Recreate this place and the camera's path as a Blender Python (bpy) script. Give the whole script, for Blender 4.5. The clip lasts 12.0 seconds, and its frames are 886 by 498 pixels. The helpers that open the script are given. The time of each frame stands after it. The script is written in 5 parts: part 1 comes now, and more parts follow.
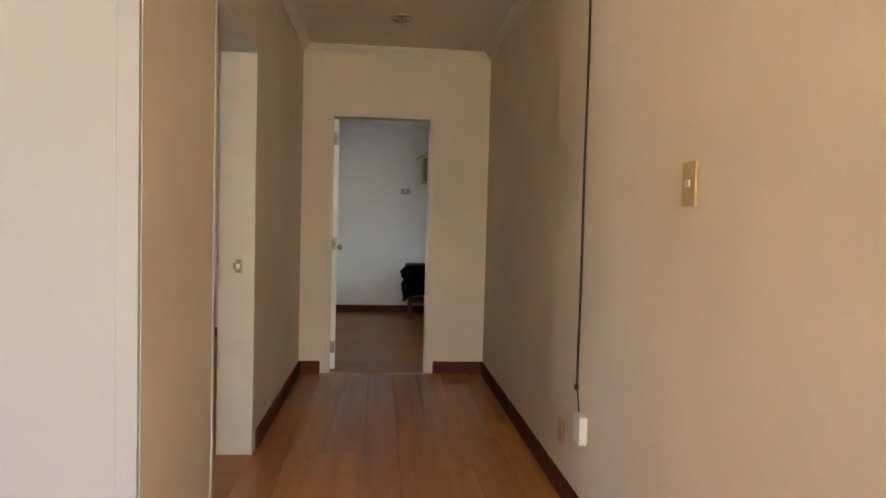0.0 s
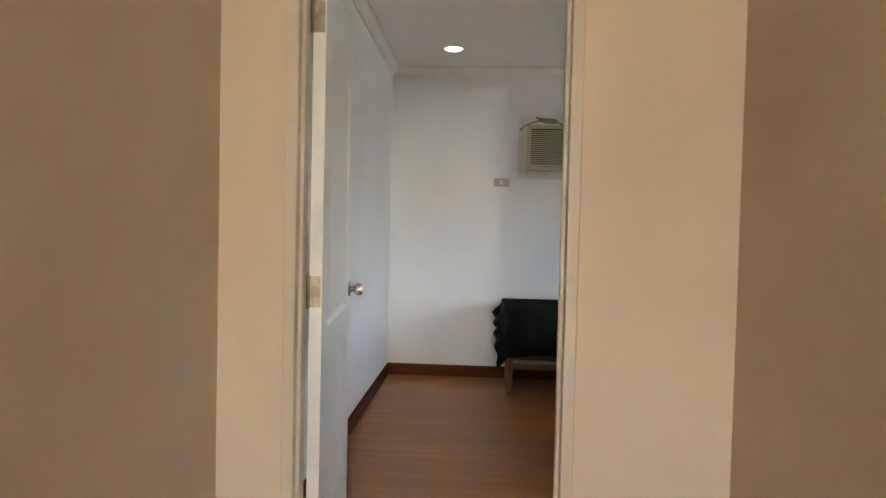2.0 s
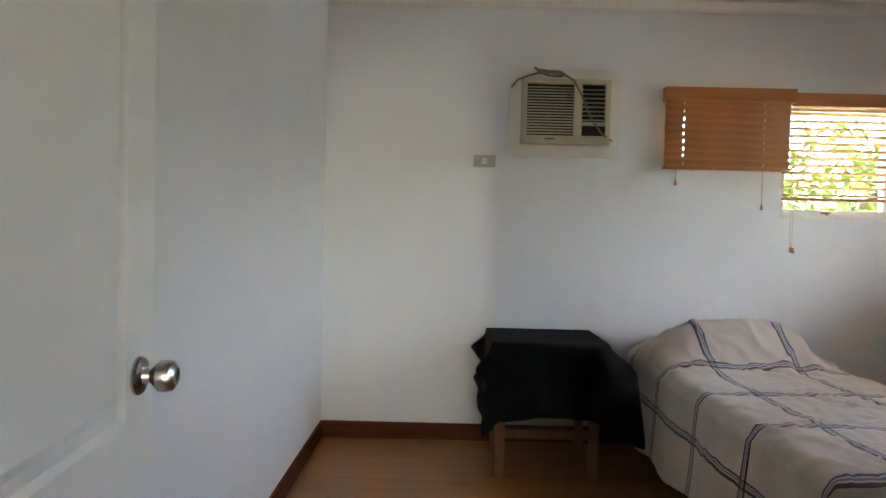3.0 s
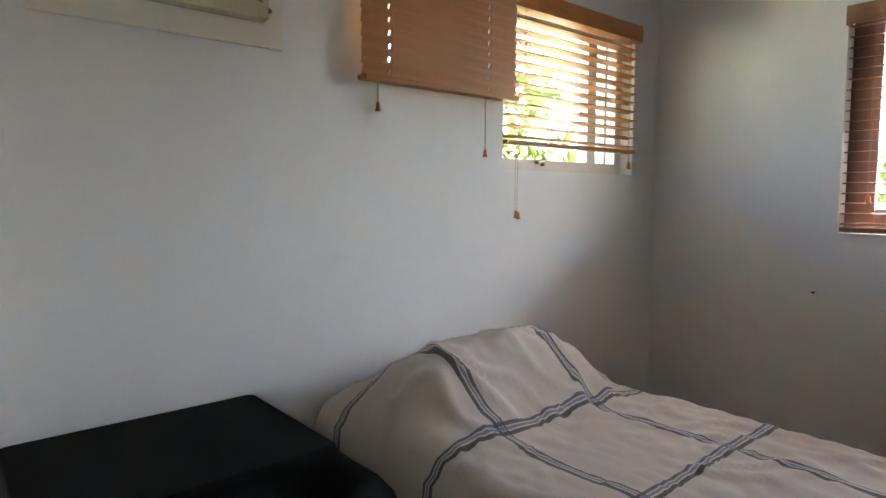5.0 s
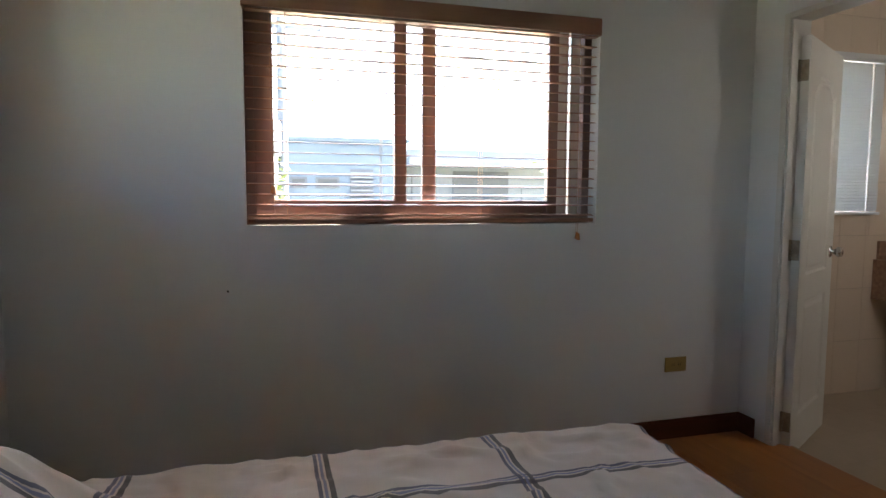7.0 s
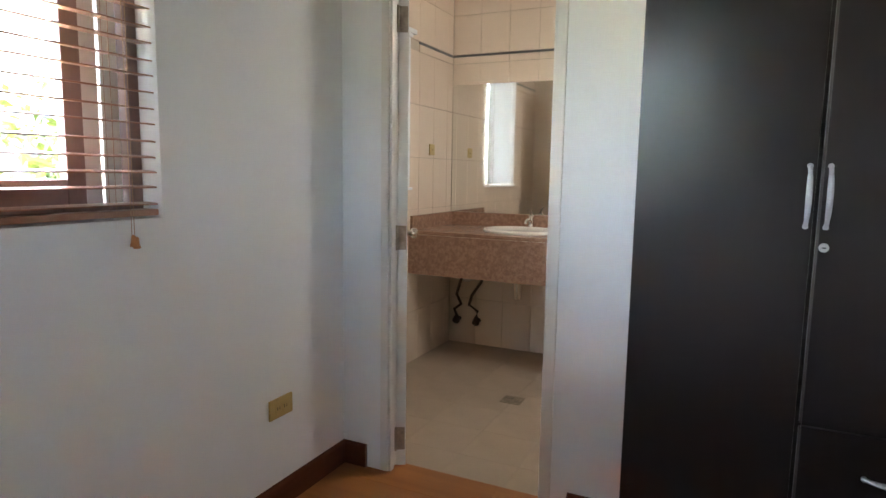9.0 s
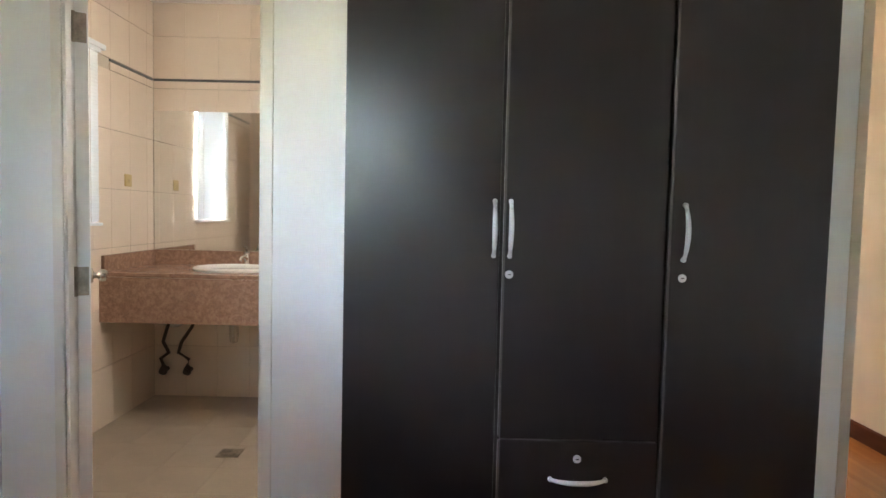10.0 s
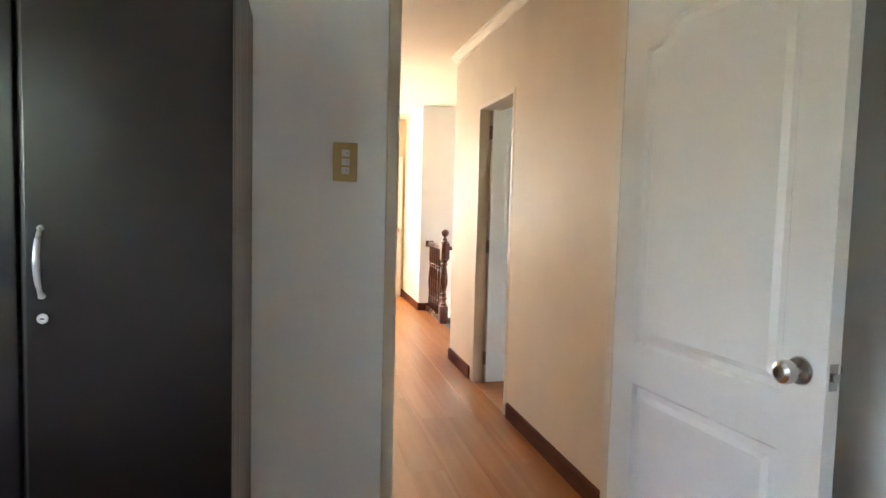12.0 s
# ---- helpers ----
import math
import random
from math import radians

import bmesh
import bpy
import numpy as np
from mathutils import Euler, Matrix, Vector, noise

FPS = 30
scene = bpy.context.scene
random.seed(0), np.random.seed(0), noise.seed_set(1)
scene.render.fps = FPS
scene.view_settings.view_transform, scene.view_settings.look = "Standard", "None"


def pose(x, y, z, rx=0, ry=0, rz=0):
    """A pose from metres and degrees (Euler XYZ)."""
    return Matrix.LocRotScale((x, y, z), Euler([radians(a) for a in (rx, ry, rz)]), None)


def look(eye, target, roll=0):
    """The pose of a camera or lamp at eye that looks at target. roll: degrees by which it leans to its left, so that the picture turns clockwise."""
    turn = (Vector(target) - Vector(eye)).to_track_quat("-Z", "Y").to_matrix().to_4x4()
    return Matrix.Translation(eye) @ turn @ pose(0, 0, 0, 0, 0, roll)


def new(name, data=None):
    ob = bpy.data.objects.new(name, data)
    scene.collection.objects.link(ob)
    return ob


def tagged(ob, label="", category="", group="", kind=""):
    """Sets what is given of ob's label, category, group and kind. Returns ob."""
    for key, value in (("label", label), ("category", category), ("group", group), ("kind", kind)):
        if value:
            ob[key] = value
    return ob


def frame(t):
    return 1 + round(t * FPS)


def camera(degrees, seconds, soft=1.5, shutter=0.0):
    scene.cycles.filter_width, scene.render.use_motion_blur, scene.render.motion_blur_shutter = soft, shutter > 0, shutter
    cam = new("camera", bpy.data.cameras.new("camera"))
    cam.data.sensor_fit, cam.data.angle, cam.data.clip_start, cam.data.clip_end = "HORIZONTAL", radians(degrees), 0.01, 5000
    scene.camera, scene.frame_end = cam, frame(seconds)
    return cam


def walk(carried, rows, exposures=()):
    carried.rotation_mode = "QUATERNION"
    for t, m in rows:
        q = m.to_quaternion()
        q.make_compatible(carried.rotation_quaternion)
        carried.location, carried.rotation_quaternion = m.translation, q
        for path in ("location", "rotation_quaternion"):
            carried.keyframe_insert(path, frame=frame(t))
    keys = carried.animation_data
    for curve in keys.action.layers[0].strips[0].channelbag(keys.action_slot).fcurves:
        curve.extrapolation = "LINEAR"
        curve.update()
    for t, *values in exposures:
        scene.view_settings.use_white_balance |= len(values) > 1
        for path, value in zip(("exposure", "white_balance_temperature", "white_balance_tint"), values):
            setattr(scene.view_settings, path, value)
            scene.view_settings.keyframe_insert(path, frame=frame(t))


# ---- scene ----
cam = camera(71.7, 12.0)
PATH = [
    (0, (0.671, -5.059, 1.239), (0.864, -3.070, 1.161), 1.5),
    (0.5, (0.801, -4.254, 1.236), (0.857, -2.255, 1.161), 1.6),
    (1, (0.852, -3.389, 1.240), (0.803, -1.390, 1.172), 1.3),
    (1.5, (0.835, -2.559, 1.246), (0.724, -0.562, 1.189), 1.5),
    (2, (0.781, -1.796, 1.263), (0.663, 0.199, 1.204), 1.3),
    (2.5, (0.718, -0.985, 1.269), (0.618, 1.012, 1.214), 1.2),
    (2.7, (0.722, -0.634, 1.265), (0.652, 1.364, 1.211), 1.3),
    (4.3, (0.867, 1.082, 1.238), (1.518, 2.969, 1.113), 0.4),
    (4.5, (0.894, 1.277, 1.237), (1.725, 3.090, 1.087), 0.5),
    (5, (0.876, 1.711, 1.276), (2.171, 3.226, 1.106), 0.1),
    (5.5, (0.925, 2.056, 1.303), (2.588, 3.152, 1.119), 0.1),
    (6, (1.018, 2.312, 1.314), (2.929, 2.864, 1.113), 0.1),
    (6.5, (1.188, 2.475, 1.329), (3.174, 2.400, 1.110), 0.4),
    (7, (1.263, 2.539, 1.242), (3.179, 1.991, 1.074), 0.3),
    (7.2, (1.266, 2.510, 1.226), (3.129, 1.801, 1.065), 0.7),
    (9, (2.439, 2.244, 1.261), (3.295, 0.454, 1.013), 0.9),
    (9.2, (2.491, 2.262, 1.256), (3.101, 0.370, 1.039), 1.1),
    (9.5, (2.480, 2.223, 1.288), (2.823, 0.260, 1.128), 1.4),
    (10, (2.419, 2.168, 1.253), (2.426, 0.171, 1.139), 1.3),
    (10.5, (2.322, 2.150, 1.241), (2.024, 0.175, 1.134), 1.3),
    (11, (1.987, 2.104, 1.276), (1.588, 0.148, 1.155), 1.2),
    (11.5, (1.548, 2.062, 1.309), (1.147, 0.107, 1.178), 1.4),
    (12, (1.326, 2.006, 1.348), (0.871, 0.063, 1.215), 1.5),
]
walk(cam, [(t, look(eye, target, roll)) for t, eye, target, roll in PATH],
     exposures=[(0.0, 4.8), (0.5, 5.2), (1.0, 5.4), (1.5, 5.65), (2.0, 5.65), (2.5, 5.55), (4.5, 5.15), (5.0, 5.2), (5.5, 4.5), (6.0, 4.35), (6.5, 4.4), (7.2, 4.7), (9.0, 5.9), (9.5, 6.25), (10.0, 6.3), (10.5, 6.45), (11.0, 6.7), (11.5, 6.4), (12.0, 6.0)])

# ---- world, sun, large lights ----
SUN_ELEV, SUN_AZ = 58.0, 168.0
world = bpy.data.worlds.new("world")
scene.world = world
world.use_nodes = True
wn = world.node_tree.nodes
wl = world.node_tree.links
sky = wn.new("ShaderNodeTexSky")
sky.sky_type = "NISHITA"
sky.sun_disc = False
sky.sun_elevation = radians(SUN_ELEV)
sky.sun_rotation = radians(SUN_AZ)
sky.air_density = 1.0
sky.dust_density = 4.0
sky.ozone_density = 1.0
wl.new(sky.outputs[0], wn["Background"].inputs[0])
wn["Background"].inputs[1].default_value = 0.15


def lamp(name, kind, energy, color, m, **settings):
    data = bpy.data.lights.new(name, kind)
    data.energy, data.color = energy, color
    for key, value in settings.items():
        if key == "angle":
            data.angle = value
        if key == "size":
            data.shape, data.size = "RECTANGLE", value
        if key == "size_y":
            data.size_y = value
    ob = new(name, data)
    ob.matrix_world = m
    return ob


az, el = radians(SUN_AZ), radians(SUN_ELEV)
sun_dir = Vector((math.sin(az) * math.cos(el), math.cos(az) * math.cos(el), math.sin(el)))
lamp("sun", "SUN", 4.5, (1.0, 0.95, 0.88), look(sun_dir * 30, (0, 0, 0)), angle=radians(1.0))
# daylight at window openings, and fill lamps where no window is known
# stair window is unseen, assumed from daylight on the stairwell wall
lamp("stair_window_light", "AREA", 0.12, (0.66, 0.82, 1.0), look((-2.59, -4.6, 1.5), (0, -4.4, 1.2)), size=0.76, size_y=0.66)
# added to brighten the hall; the opening it stands in is unseen, invented
lamp("hall_fill_light", "AREA", 1.45, (1.0, 0.94, 0.81), look((1.22, -7.19, 1.6), (0.8, 0, 1.4)), size=0.5, size_y=1.4)
# added fill for the second bedroom, in an unseen, invented side opening
lamp("second_bedroom_fill_light", "AREA", 0.3, (0.95, 0.98, 1.0), look((-3.62, -1.0, 1.6), (0, -1.3, 1.0)), size=0.58, size_y=0.58)
lamp("bath_window_light", "AREA", 0.15, (0.9, 0.97, 1.0), look((4.60, -1.06, 1.66), (0, -1.06, 1.5)), size=0.6, size_y=0.95)
# added to brighten the bathroom; the west wall behind it has no window
lamp("bath_fill_light", "AREA", 0.37, (1.0, 0.93, 0.84), look((2.65, -0.9, 1.75), (4.5, -1.3, 0.7)), size=0.6, size_y=0.8)


# ---- materials ----
def material(name, color, rough=0.5, metal=0.0, var=0.08, scale=6.0, fine=80.0, bump=0.05, stretch=(1, 1, 1), color2=None, coat=0.0, spec=0.5, sheen=0.0, rv=0.07):
    """A surface with colour varied at two scales and a fine relief."""
    m = bpy.data.materials.new(name)
    m.use_nodes = True
    n, l = m.node_tree.nodes, m.node_tree.links
    b = n["Principled BSDF"]
    b.inputs["Roughness"].default_value = rough
    b.inputs["Metallic"].default_value = metal
    b.inputs["Coat Weight"].default_value = coat
    b.inputs["Specular IOR Level"].default_value = spec
    b.inputs["Sheen Weight"].default_value = sheen
    co = n.new("ShaderNodeTexCoord")
    mp = n.new("ShaderNodeMapping")
    mp.inputs["Scale"].default_value = stretch
    l.new(co.outputs["Object"], mp.inputs["Vector"])
    big = n.new("ShaderNodeTexNoise")
    big.inputs["Scale"].default_value = scale
    big.inputs["Detail"].default_value = 5
    small = n.new("ShaderNodeTexNoise")
    small.inputs["Scale"].default_value = fine
    small.inputs["Detail"].default_value = 3
    l.new(mp.outputs[0], big.inputs["Vector"])
    l.new(mp.outputs[0], small.inputs["Vector"])
    both = n.new("ShaderNodeMath")
    both.operation = "MULTIPLY_ADD"
    both.inputs[1].default_value = 0.35
    l.new(small.outputs[0], both.inputs[0])
    l.new(big.outputs[0], both.inputs[2])
    ramp = n.new("ShaderNodeMapRange")
    ramp.inputs[1].default_value, ramp.inputs[2].default_value = 0.42, 0.92
    l.new(both.outputs[0], ramp.inputs[0])
    mix = n.new("ShaderNodeMix")
    mix.data_type = "RGBA"
    c2 = color2 or tuple(c * (1 - var) for c in color)
    mix.inputs["A"].default_value = (*color, 1)
    mix.inputs["B"].default_value = (*c2, 1)
    l.new(ramp.outputs[0], mix.inputs["Factor"])
    l.new(mix.outputs["Result"], b.inputs["Base Color"])
    rr = n.new("ShaderNodeMapRange")
    rr.inputs[3].default_value, rr.inputs[4].default_value = max(rough - rv, 0.02), min(rough + rv, 1)
    l.new(big.outputs[0], rr.inputs[0])
    l.new(rr.outputs[0], b.inputs["Roughness"])
    if bump:
        bp = n.new("ShaderNodeBump")
        bp.inputs["Strength"].default_value = bump
        bp.inputs["Distance"].default_value = 0.004
        l.new(both.outputs[0], bp.inputs["Height"])
        l.new(bp.outputs[0], b.inputs["Normal"])
    return m


def wood_planks(name, tones, rough, along):
    """Laminate boards: a tone of its own for each board and a long grain."""
    m = material(name, tones[0], rough, bump=0.02)
    n, l = m.node_tree.nodes, m.node_tree.links
    b = n["Principled BSDF"]
    info = n.new("ShaderNodeObjectInfo")
    co = n.new("ShaderNodeTexCoord")
    shift = n.new("ShaderNodeVectorMath")
    shift.operation = "ADD"
    l.new(co.outputs["Object"], shift.inputs[0])
    mul = n.new("ShaderNodeMath")
    mul.operation = "MULTIPLY"
    mul.inputs[1].default_value = 17.0
    l.new(info.outputs["Random"], mul.inputs[0])
    l.new(mul.outputs[0], shift.inputs[1])
    mp = n.new("ShaderNodeMapping")
    mp.inputs["Scale"].default_value = (0.4, 10, 4) if along == "x" else (10, 0.4, 4)
    l.new(shift.outputs[0], mp.inputs[0])
    grain = n.new("ShaderNodeTexNoise")
    grain.inputs["Scale"].default_value = 1.6
    grain.inputs["Detail"].default_value = 8
    grain.inputs["Distortion"].default_value = 0.6
    l.new(mp.outputs[0], grain.inputs["Vector"])
    ramp = n.new("ShaderNodeValToRGB")
    ramp.color_ramp.elements[0].position, ramp.color_ramp.elements[1].position = 0.3, 0.72
    ramp.color_ramp.elements[0].color = (*tones[1], 1)
    ramp.color_ramp.elements[1].color = (*tones[0], 1)
    l.new(grain.outputs[0], ramp.inputs[0])
    hsv = n.new("ShaderNodeHueSaturation")
    val = n.new("ShaderNodeMapRange")
    val.inputs[3].default_value, val.inputs[4].default_value = 0.93, 1.06
    l.new(info.outputs["Random"], val.inputs[0])
    l.new(val.outputs[0], hsv.inputs["Value"])
    l.new(ramp.outputs[0], hsv.inputs["Color"])
    l.new(hsv.outputs[0], b.inputs["Base Color"])
    for socket in ("Roughness", "Normal"):
        for link in list(b.inputs[socket].links):
            l.remove(link)
    return m


def glass(name, tint=(1, 1, 1)):
    m = bpy.data.materials.new(name)
    m.use_nodes = True
    b = m.node_tree.nodes["Principled BSDF"]
    b.inputs["Base Color"].default_value = (*tint, 1)
    b.inputs["Transmission Weight"].default_value = 1
    b.inputs["Roughness"].default_value = 0.0
    b.inputs["IOR"].default_value = 1.01
    b.inputs["Specular IOR Level"].default_value = 0.5
    return m


def glow(name, color, strength):
    m = bpy.data.materials.new(name)
    m.use_nodes = True
    b = m.node_tree.nodes["Principled BSDF"]
    b.inputs["Base Color"].default_value = (*color, 1)
    b.inputs["Emission Color"].default_value = (*color, 1)
    b.inputs["Emission Strength"].default_value = strength
    return m


M_BEIGE = material("beige_wall_paint", (0.70, 0.585, 0.445), 0.62, var=0.13, scale=1.7, fine=160, bump=0.06)
# one even grey, cooler and darker than the hall's beige
M_STAIR = material("stairwell_wall_grey", (0.45, 0.44, 0.445), 0.62, var=0.07, scale=1.3, fine=160, bump=0.06)
M_LANDING = material("cream_landing_paint", (0.60, 0.59, 0.56), 0.62, var=0.07, scale=1.3, fine=160, bump=0.06)
M_WHITE = material("white_wall_paint", (0.80, 0.82, 0.825), 0.6, var=0.06, scale=1.1, fine=160, bump=0.06)
M_CEIL = material("ceiling_paint", (0.82, 0.80, 0.75), 0.7, var=0.05, scale=1.5, fine=120, bump=0.04)
# beige here puts the bounce from the hall walls into the ceiling colour
M_CEIL_HALL = material("hall_ceiling_bounce_tint", (0.71, 0.61, 0.49), 0.7, var=0.05, scale=1.5, fine=120, bump=0.04)
M_DOOR = material("white_door_enamel", (0.80, 0.80, 0.77), 0.35, var=0.05, scale=3, fine=200, bump=0.02)
M_FRAME = material("cream_frame_enamel", (0.65, 0.57, 0.465), 0.45, var=0.10, scale=5, fine=150, bump=0.05)
M_FRAME_W = material("white_frame_enamel", (0.74, 0.73, 0.69), 0.4, var=0.06, scale=5, fine=150, bump=0.04)
M_BASE = material("dark_brown_baseboard", (0.125, 0.042, 0.021), 0.75, var=0.3, scale=3, fine=60, stretch=(1, 1, 8), bump=0.04, spec=0.02)
M_FLOOR_Y = wood_planks("laminate_along_hall", ((0.385, 0.152, 0.039), (0.30, 0.108, 0.029)), 0.27, "y")
M_FLOOR_X = wood_planks("laminate_along_room", ((0.40, 0.160, 0.042), (0.31, 0.114, 0.030)), 0.4, "x")
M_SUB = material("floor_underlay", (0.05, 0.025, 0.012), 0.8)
M_BLIND = material("orange_brown_wood_slat", (0.56, 0.225, 0.066), 0.42, var=0.35, scale=2, fine=40, stretch=(1.5, 14, 14), bump=0.03)
# same slat wood, with the backlit look of the east window in its colour
M_BLIND_E = material("backlit_brown_wood_slat", (0.36, 0.19, 0.125), 0.42, var=0.3, scale=2, fine=40, stretch=(1.5, 14, 14), bump=0.03)
M_CORD = material("tan_cord", (0.42, 0.27, 0.17), 0.8, var=0.2)
M_WIN = material("brown_window_frame", (0.25, 0.17, 0.15), 0.4, var=0.2, scale=4)
M_WIN_W = material("white_window_frame", (0.72, 0.70, 0.66), 0.4, var=0.06)
M_GLASS = glass("window_glass")
M_WARD = material("dark_espresso_laminate", (0.0070, 0.0036, 0.0031), 0.28, var=0.3, scale=2.5, fine=60, stretch=(6, 6, 0.7), bump=0.006, spec=0.6, rv=0.012)
# lighter grey stands for light caught along the bevelled door edges
M_WARD_EDGE = material("lit_wardrobe_edge", (0.10, 0.09, 0.085), 0.4, var=0.4, scale=7, fine=50, stretch=(4, 4, 0.6))
M_CHROME = material("brushed_steel", (0.62, 0.60, 0.57), 0.24, 1.0, var=0.1, fine=120, bump=0.0)
M_HANDLE = material("satin_grey_handle", (0.60, 0.61, 0.63), 0.32, 0.75, var=0.06, bump=0.0)
M_BRASS = material("worn_hinge_metal", (0.42, 0.36, 0.28), 0.45, 0.7, var=0.45, scale=30, fine=120, bump=0.1)
M_PLATE = material("yellowed_plastic", (0.50, 0.36, 0.13), 0.4, var=0.12, scale=10)
M_ROCKER = material("white_plastic", (0.72, 0.70, 0.64), 0.35, var=0.06)
M_GREYP = material("grey_plastic", (0.42, 0.41, 0.39), 0.45, var=0.1)
M_CLOTH = material("black_cloth", (0.0028, 0.003, 0.0036), 0.95, var=0.3, fine=250, bump=0.1, spec=0.2)
M_TABLE = material("plain_table_wood", (0.26, 0.12, 0.05), 0.5, var=0.3, stretch=(8, 8, 1))
M_AC = material("cream_ac_plastic", (0.57, 0.53, 0.37), 0.45, var=0.08, scale=4)
M_AC_DARK = material("dark_ac_grille", (0.014, 0.015, 0.014), 0.6)
M_BOARD = material("white_painted_board", (0.80, 0.79, 0.71), 0.5, var=0.08, scale=3)
M_CABLE = material("grey_cable", (0.26, 0.23, 0.18), 0.6, var=0.2)
M_DARKCABLE = material("dark_conduit", (0.05, 0.024, 0.014), 0.5, var=0.2)
M_TILE = material("cream_wall_tile", (0.77, 0.655, 0.54), 0.2, var=0.05, scale=3, fine=30, bump=0.01)
M_GROUT = material("grey_grout", (0.52, 0.45, 0.36), 0.9)
M_TILE_F = material("greige_floor_tile", (0.44, 0.36, 0.275), 0.42, var=0.12, scale=5)
M_BAND = material("dark_listello", (0.10, 0.10, 0.10), 0.3, var=0.3, scale=20)
M_GRANITE = material("brown_granite", (0.43, 0.275, 0.195), 0.25, scale=40, fine=160, bump=0.0, color2=(0.24, 0.135, 0.095))
M_BASIN = material("white_ceramic", (0.80, 0.78, 0.72), 0.1, var=0.03, bump=0.0)
M_DARKWOOD = material("reddish_brown_turned_wood", (0.085, 0.022, 0.009), 0.28, var=0.35, scale=3, fine=40, stretch=(6, 6, 1))
M_WHITEBLIND = material("white_vinyl_slat", (0.82, 0.84, 0.85), 0.45, var=0.04)
_n, _l = M_WHITEBLIND.node_tree.nodes, M_WHITEBLIND.node_tree.links
_thin = _n.new("ShaderNodeBsdfTranslucent")
_thin.inputs[0].default_value = (0.72, 0.80, 0.84, 1)
_mix = _n.new("ShaderNodeMixShader")
_mix.inputs[0].default_value = 0.12
_l.new(_n["Principled BSDF"].outputs[0], _mix.inputs[1])
_l.new(_thin.outputs[0], _mix.inputs[2])
_l.new(_mix.outputs[0], _n["Material Output"].inputs[0])
M_MATTRESS = material("dark_bed_base", (0.05, 0.035, 0.03), 0.7)
M_GROUND = material("dry_ground", (0.29, 0.275, 0.21), 0.9, scale=0.4, fine=6)
M_MIRROR = material("mirror_silver", (0.86, 0.87, 0.85), 0.01, 1.0, var=0.02, bump=0.0)
M_LAMPON = glow("lit_lamp_diffuser", (1.0, 0.98, 0.95), 0.22)


# ---- building blocks ----
def box(bm, x0, x1, y0, y1, z0, z1, bevel=0.0):
    vs = [bm.verts.new((x, y, z)) for z in (z0, z1) for x, y in ((x0, y0), (x1, y0), (x1, y1), (x0, y1))]
    fs = [bm.faces.new([vs[i] for i in q]) for q in ((3, 2, 1, 0), (4, 5, 6, 7), (0, 1, 5, 4), (1, 2, 6, 5), (2, 3, 7, 6), (3, 0, 4, 7))]
    if bevel:
        edges = list({e for f in fs for e in f.edges})
        bmesh.ops.bevel(bm, geom=edges, offset=bevel, segments=2, affect="EDGES", profile=0.6)


def lathe(bm, profile, seg=20, center=(0, 0, 0), axis="z"):
    """Turn (radius, height) pairs round an axis."""
    rings = []
    for r, h in profile:
        ring = []
        for k in range(seg):
            a = 2 * math.pi * k / seg
            u, v = r * math.cos(a), r * math.sin(a)
            p = {"z": (u, v, h), "x": (h, u, v), "y": (v, h, u)}[axis]
            ring.append(bm.verts.new(Vector(p) + Vector(center)))
        rings.append(ring)
    for a, b in zip(rings, rings[1:]):
        for k in range(seg):
            bm.faces.new((a[k], a[(k + 1) % seg], b[(k + 1) % seg], b[k]))
    bm.faces.new(rings[0][::-1])
    bm.faces.new(rings[-1])


def tube(bm, points, radius, seg=8):
    """A round bar along a line of points."""
    pts = [Vector(p) for p in points]
    rings = []
    for i, p in enumerate(pts):
        d = (pts[min(i + 1, len(pts) - 1)] - pts[max(i - 1, 0)]).normalized()
        u = d.cross(Vector((0, 0, 1)) if abs(d.z) < 0.9 else Vector((1, 0, 0))).normalized()
        v = d.cross(u)
        r = radius[i] if isinstance(radius, (list, tuple)) else radius
        rings.append([bm.verts.new(p + r * (math.cos(2 * math.pi * k / seg) * u + math.sin(2 * math.pi * k / seg) * v)) for k in range(seg)])
    for a, b in zip(rings, rings[1:]):
        for k in range(seg):
            bm.faces.new((a[k], a[(k + 1) % seg], b[(k + 1) % seg], b[k]))
    bm.faces.new(rings[0][::-1])
    bm.faces.new(rings[-1])


def finish(name, bm, mat, smooth=False):
    bmesh.ops.recalc_face_normals(bm, faces=bm.faces[:])
    me = bpy.data.meshes.new(name)
    bm.to_mesh(me)
    bm.free()
    me.materials.append(mat)
    if smooth:
        for p in me.polygons:
            p.use_smooth = True
        me.set_sharp_from_angle(angle=radians(35))
    return me


def base_of(ob):
    at = Vector()
    while ob:
        at += ob.location
        ob = ob.parent
    return at


def part(name, bm, mat, parent, label="", local=False, smooth=False):
    """One mesh under a thing. The coordinates are the world's, or the thing's own if local."""
    if parent is not None and not local:
        bmesh.ops.translate(bm, verts=bm.verts[:], vec=-base_of(parent))
    ob = new(name, finish(name, bm, mat, smooth))
    ob.parent = parent
    return tagged(ob, label)


def thing(name, loc, label, category, group="", kind=""):
    ob = new(name)
    ob.location = loc
    ob.empty_display_size = 0.1
    return tagged(ob, label, category, group, kind)


def boxpart(name, parent, mat, *b, bevel=0.0, label="", local=False):
    bm = bmesh.new()
    box(bm, *b, bevel=bevel)
    return part(name, bm, mat, parent, label, local)


def structure(name, bm, mat, label):
    ob = new(name, finish(name, bm, mat))
    return tagged(ob, label, kind="structure")


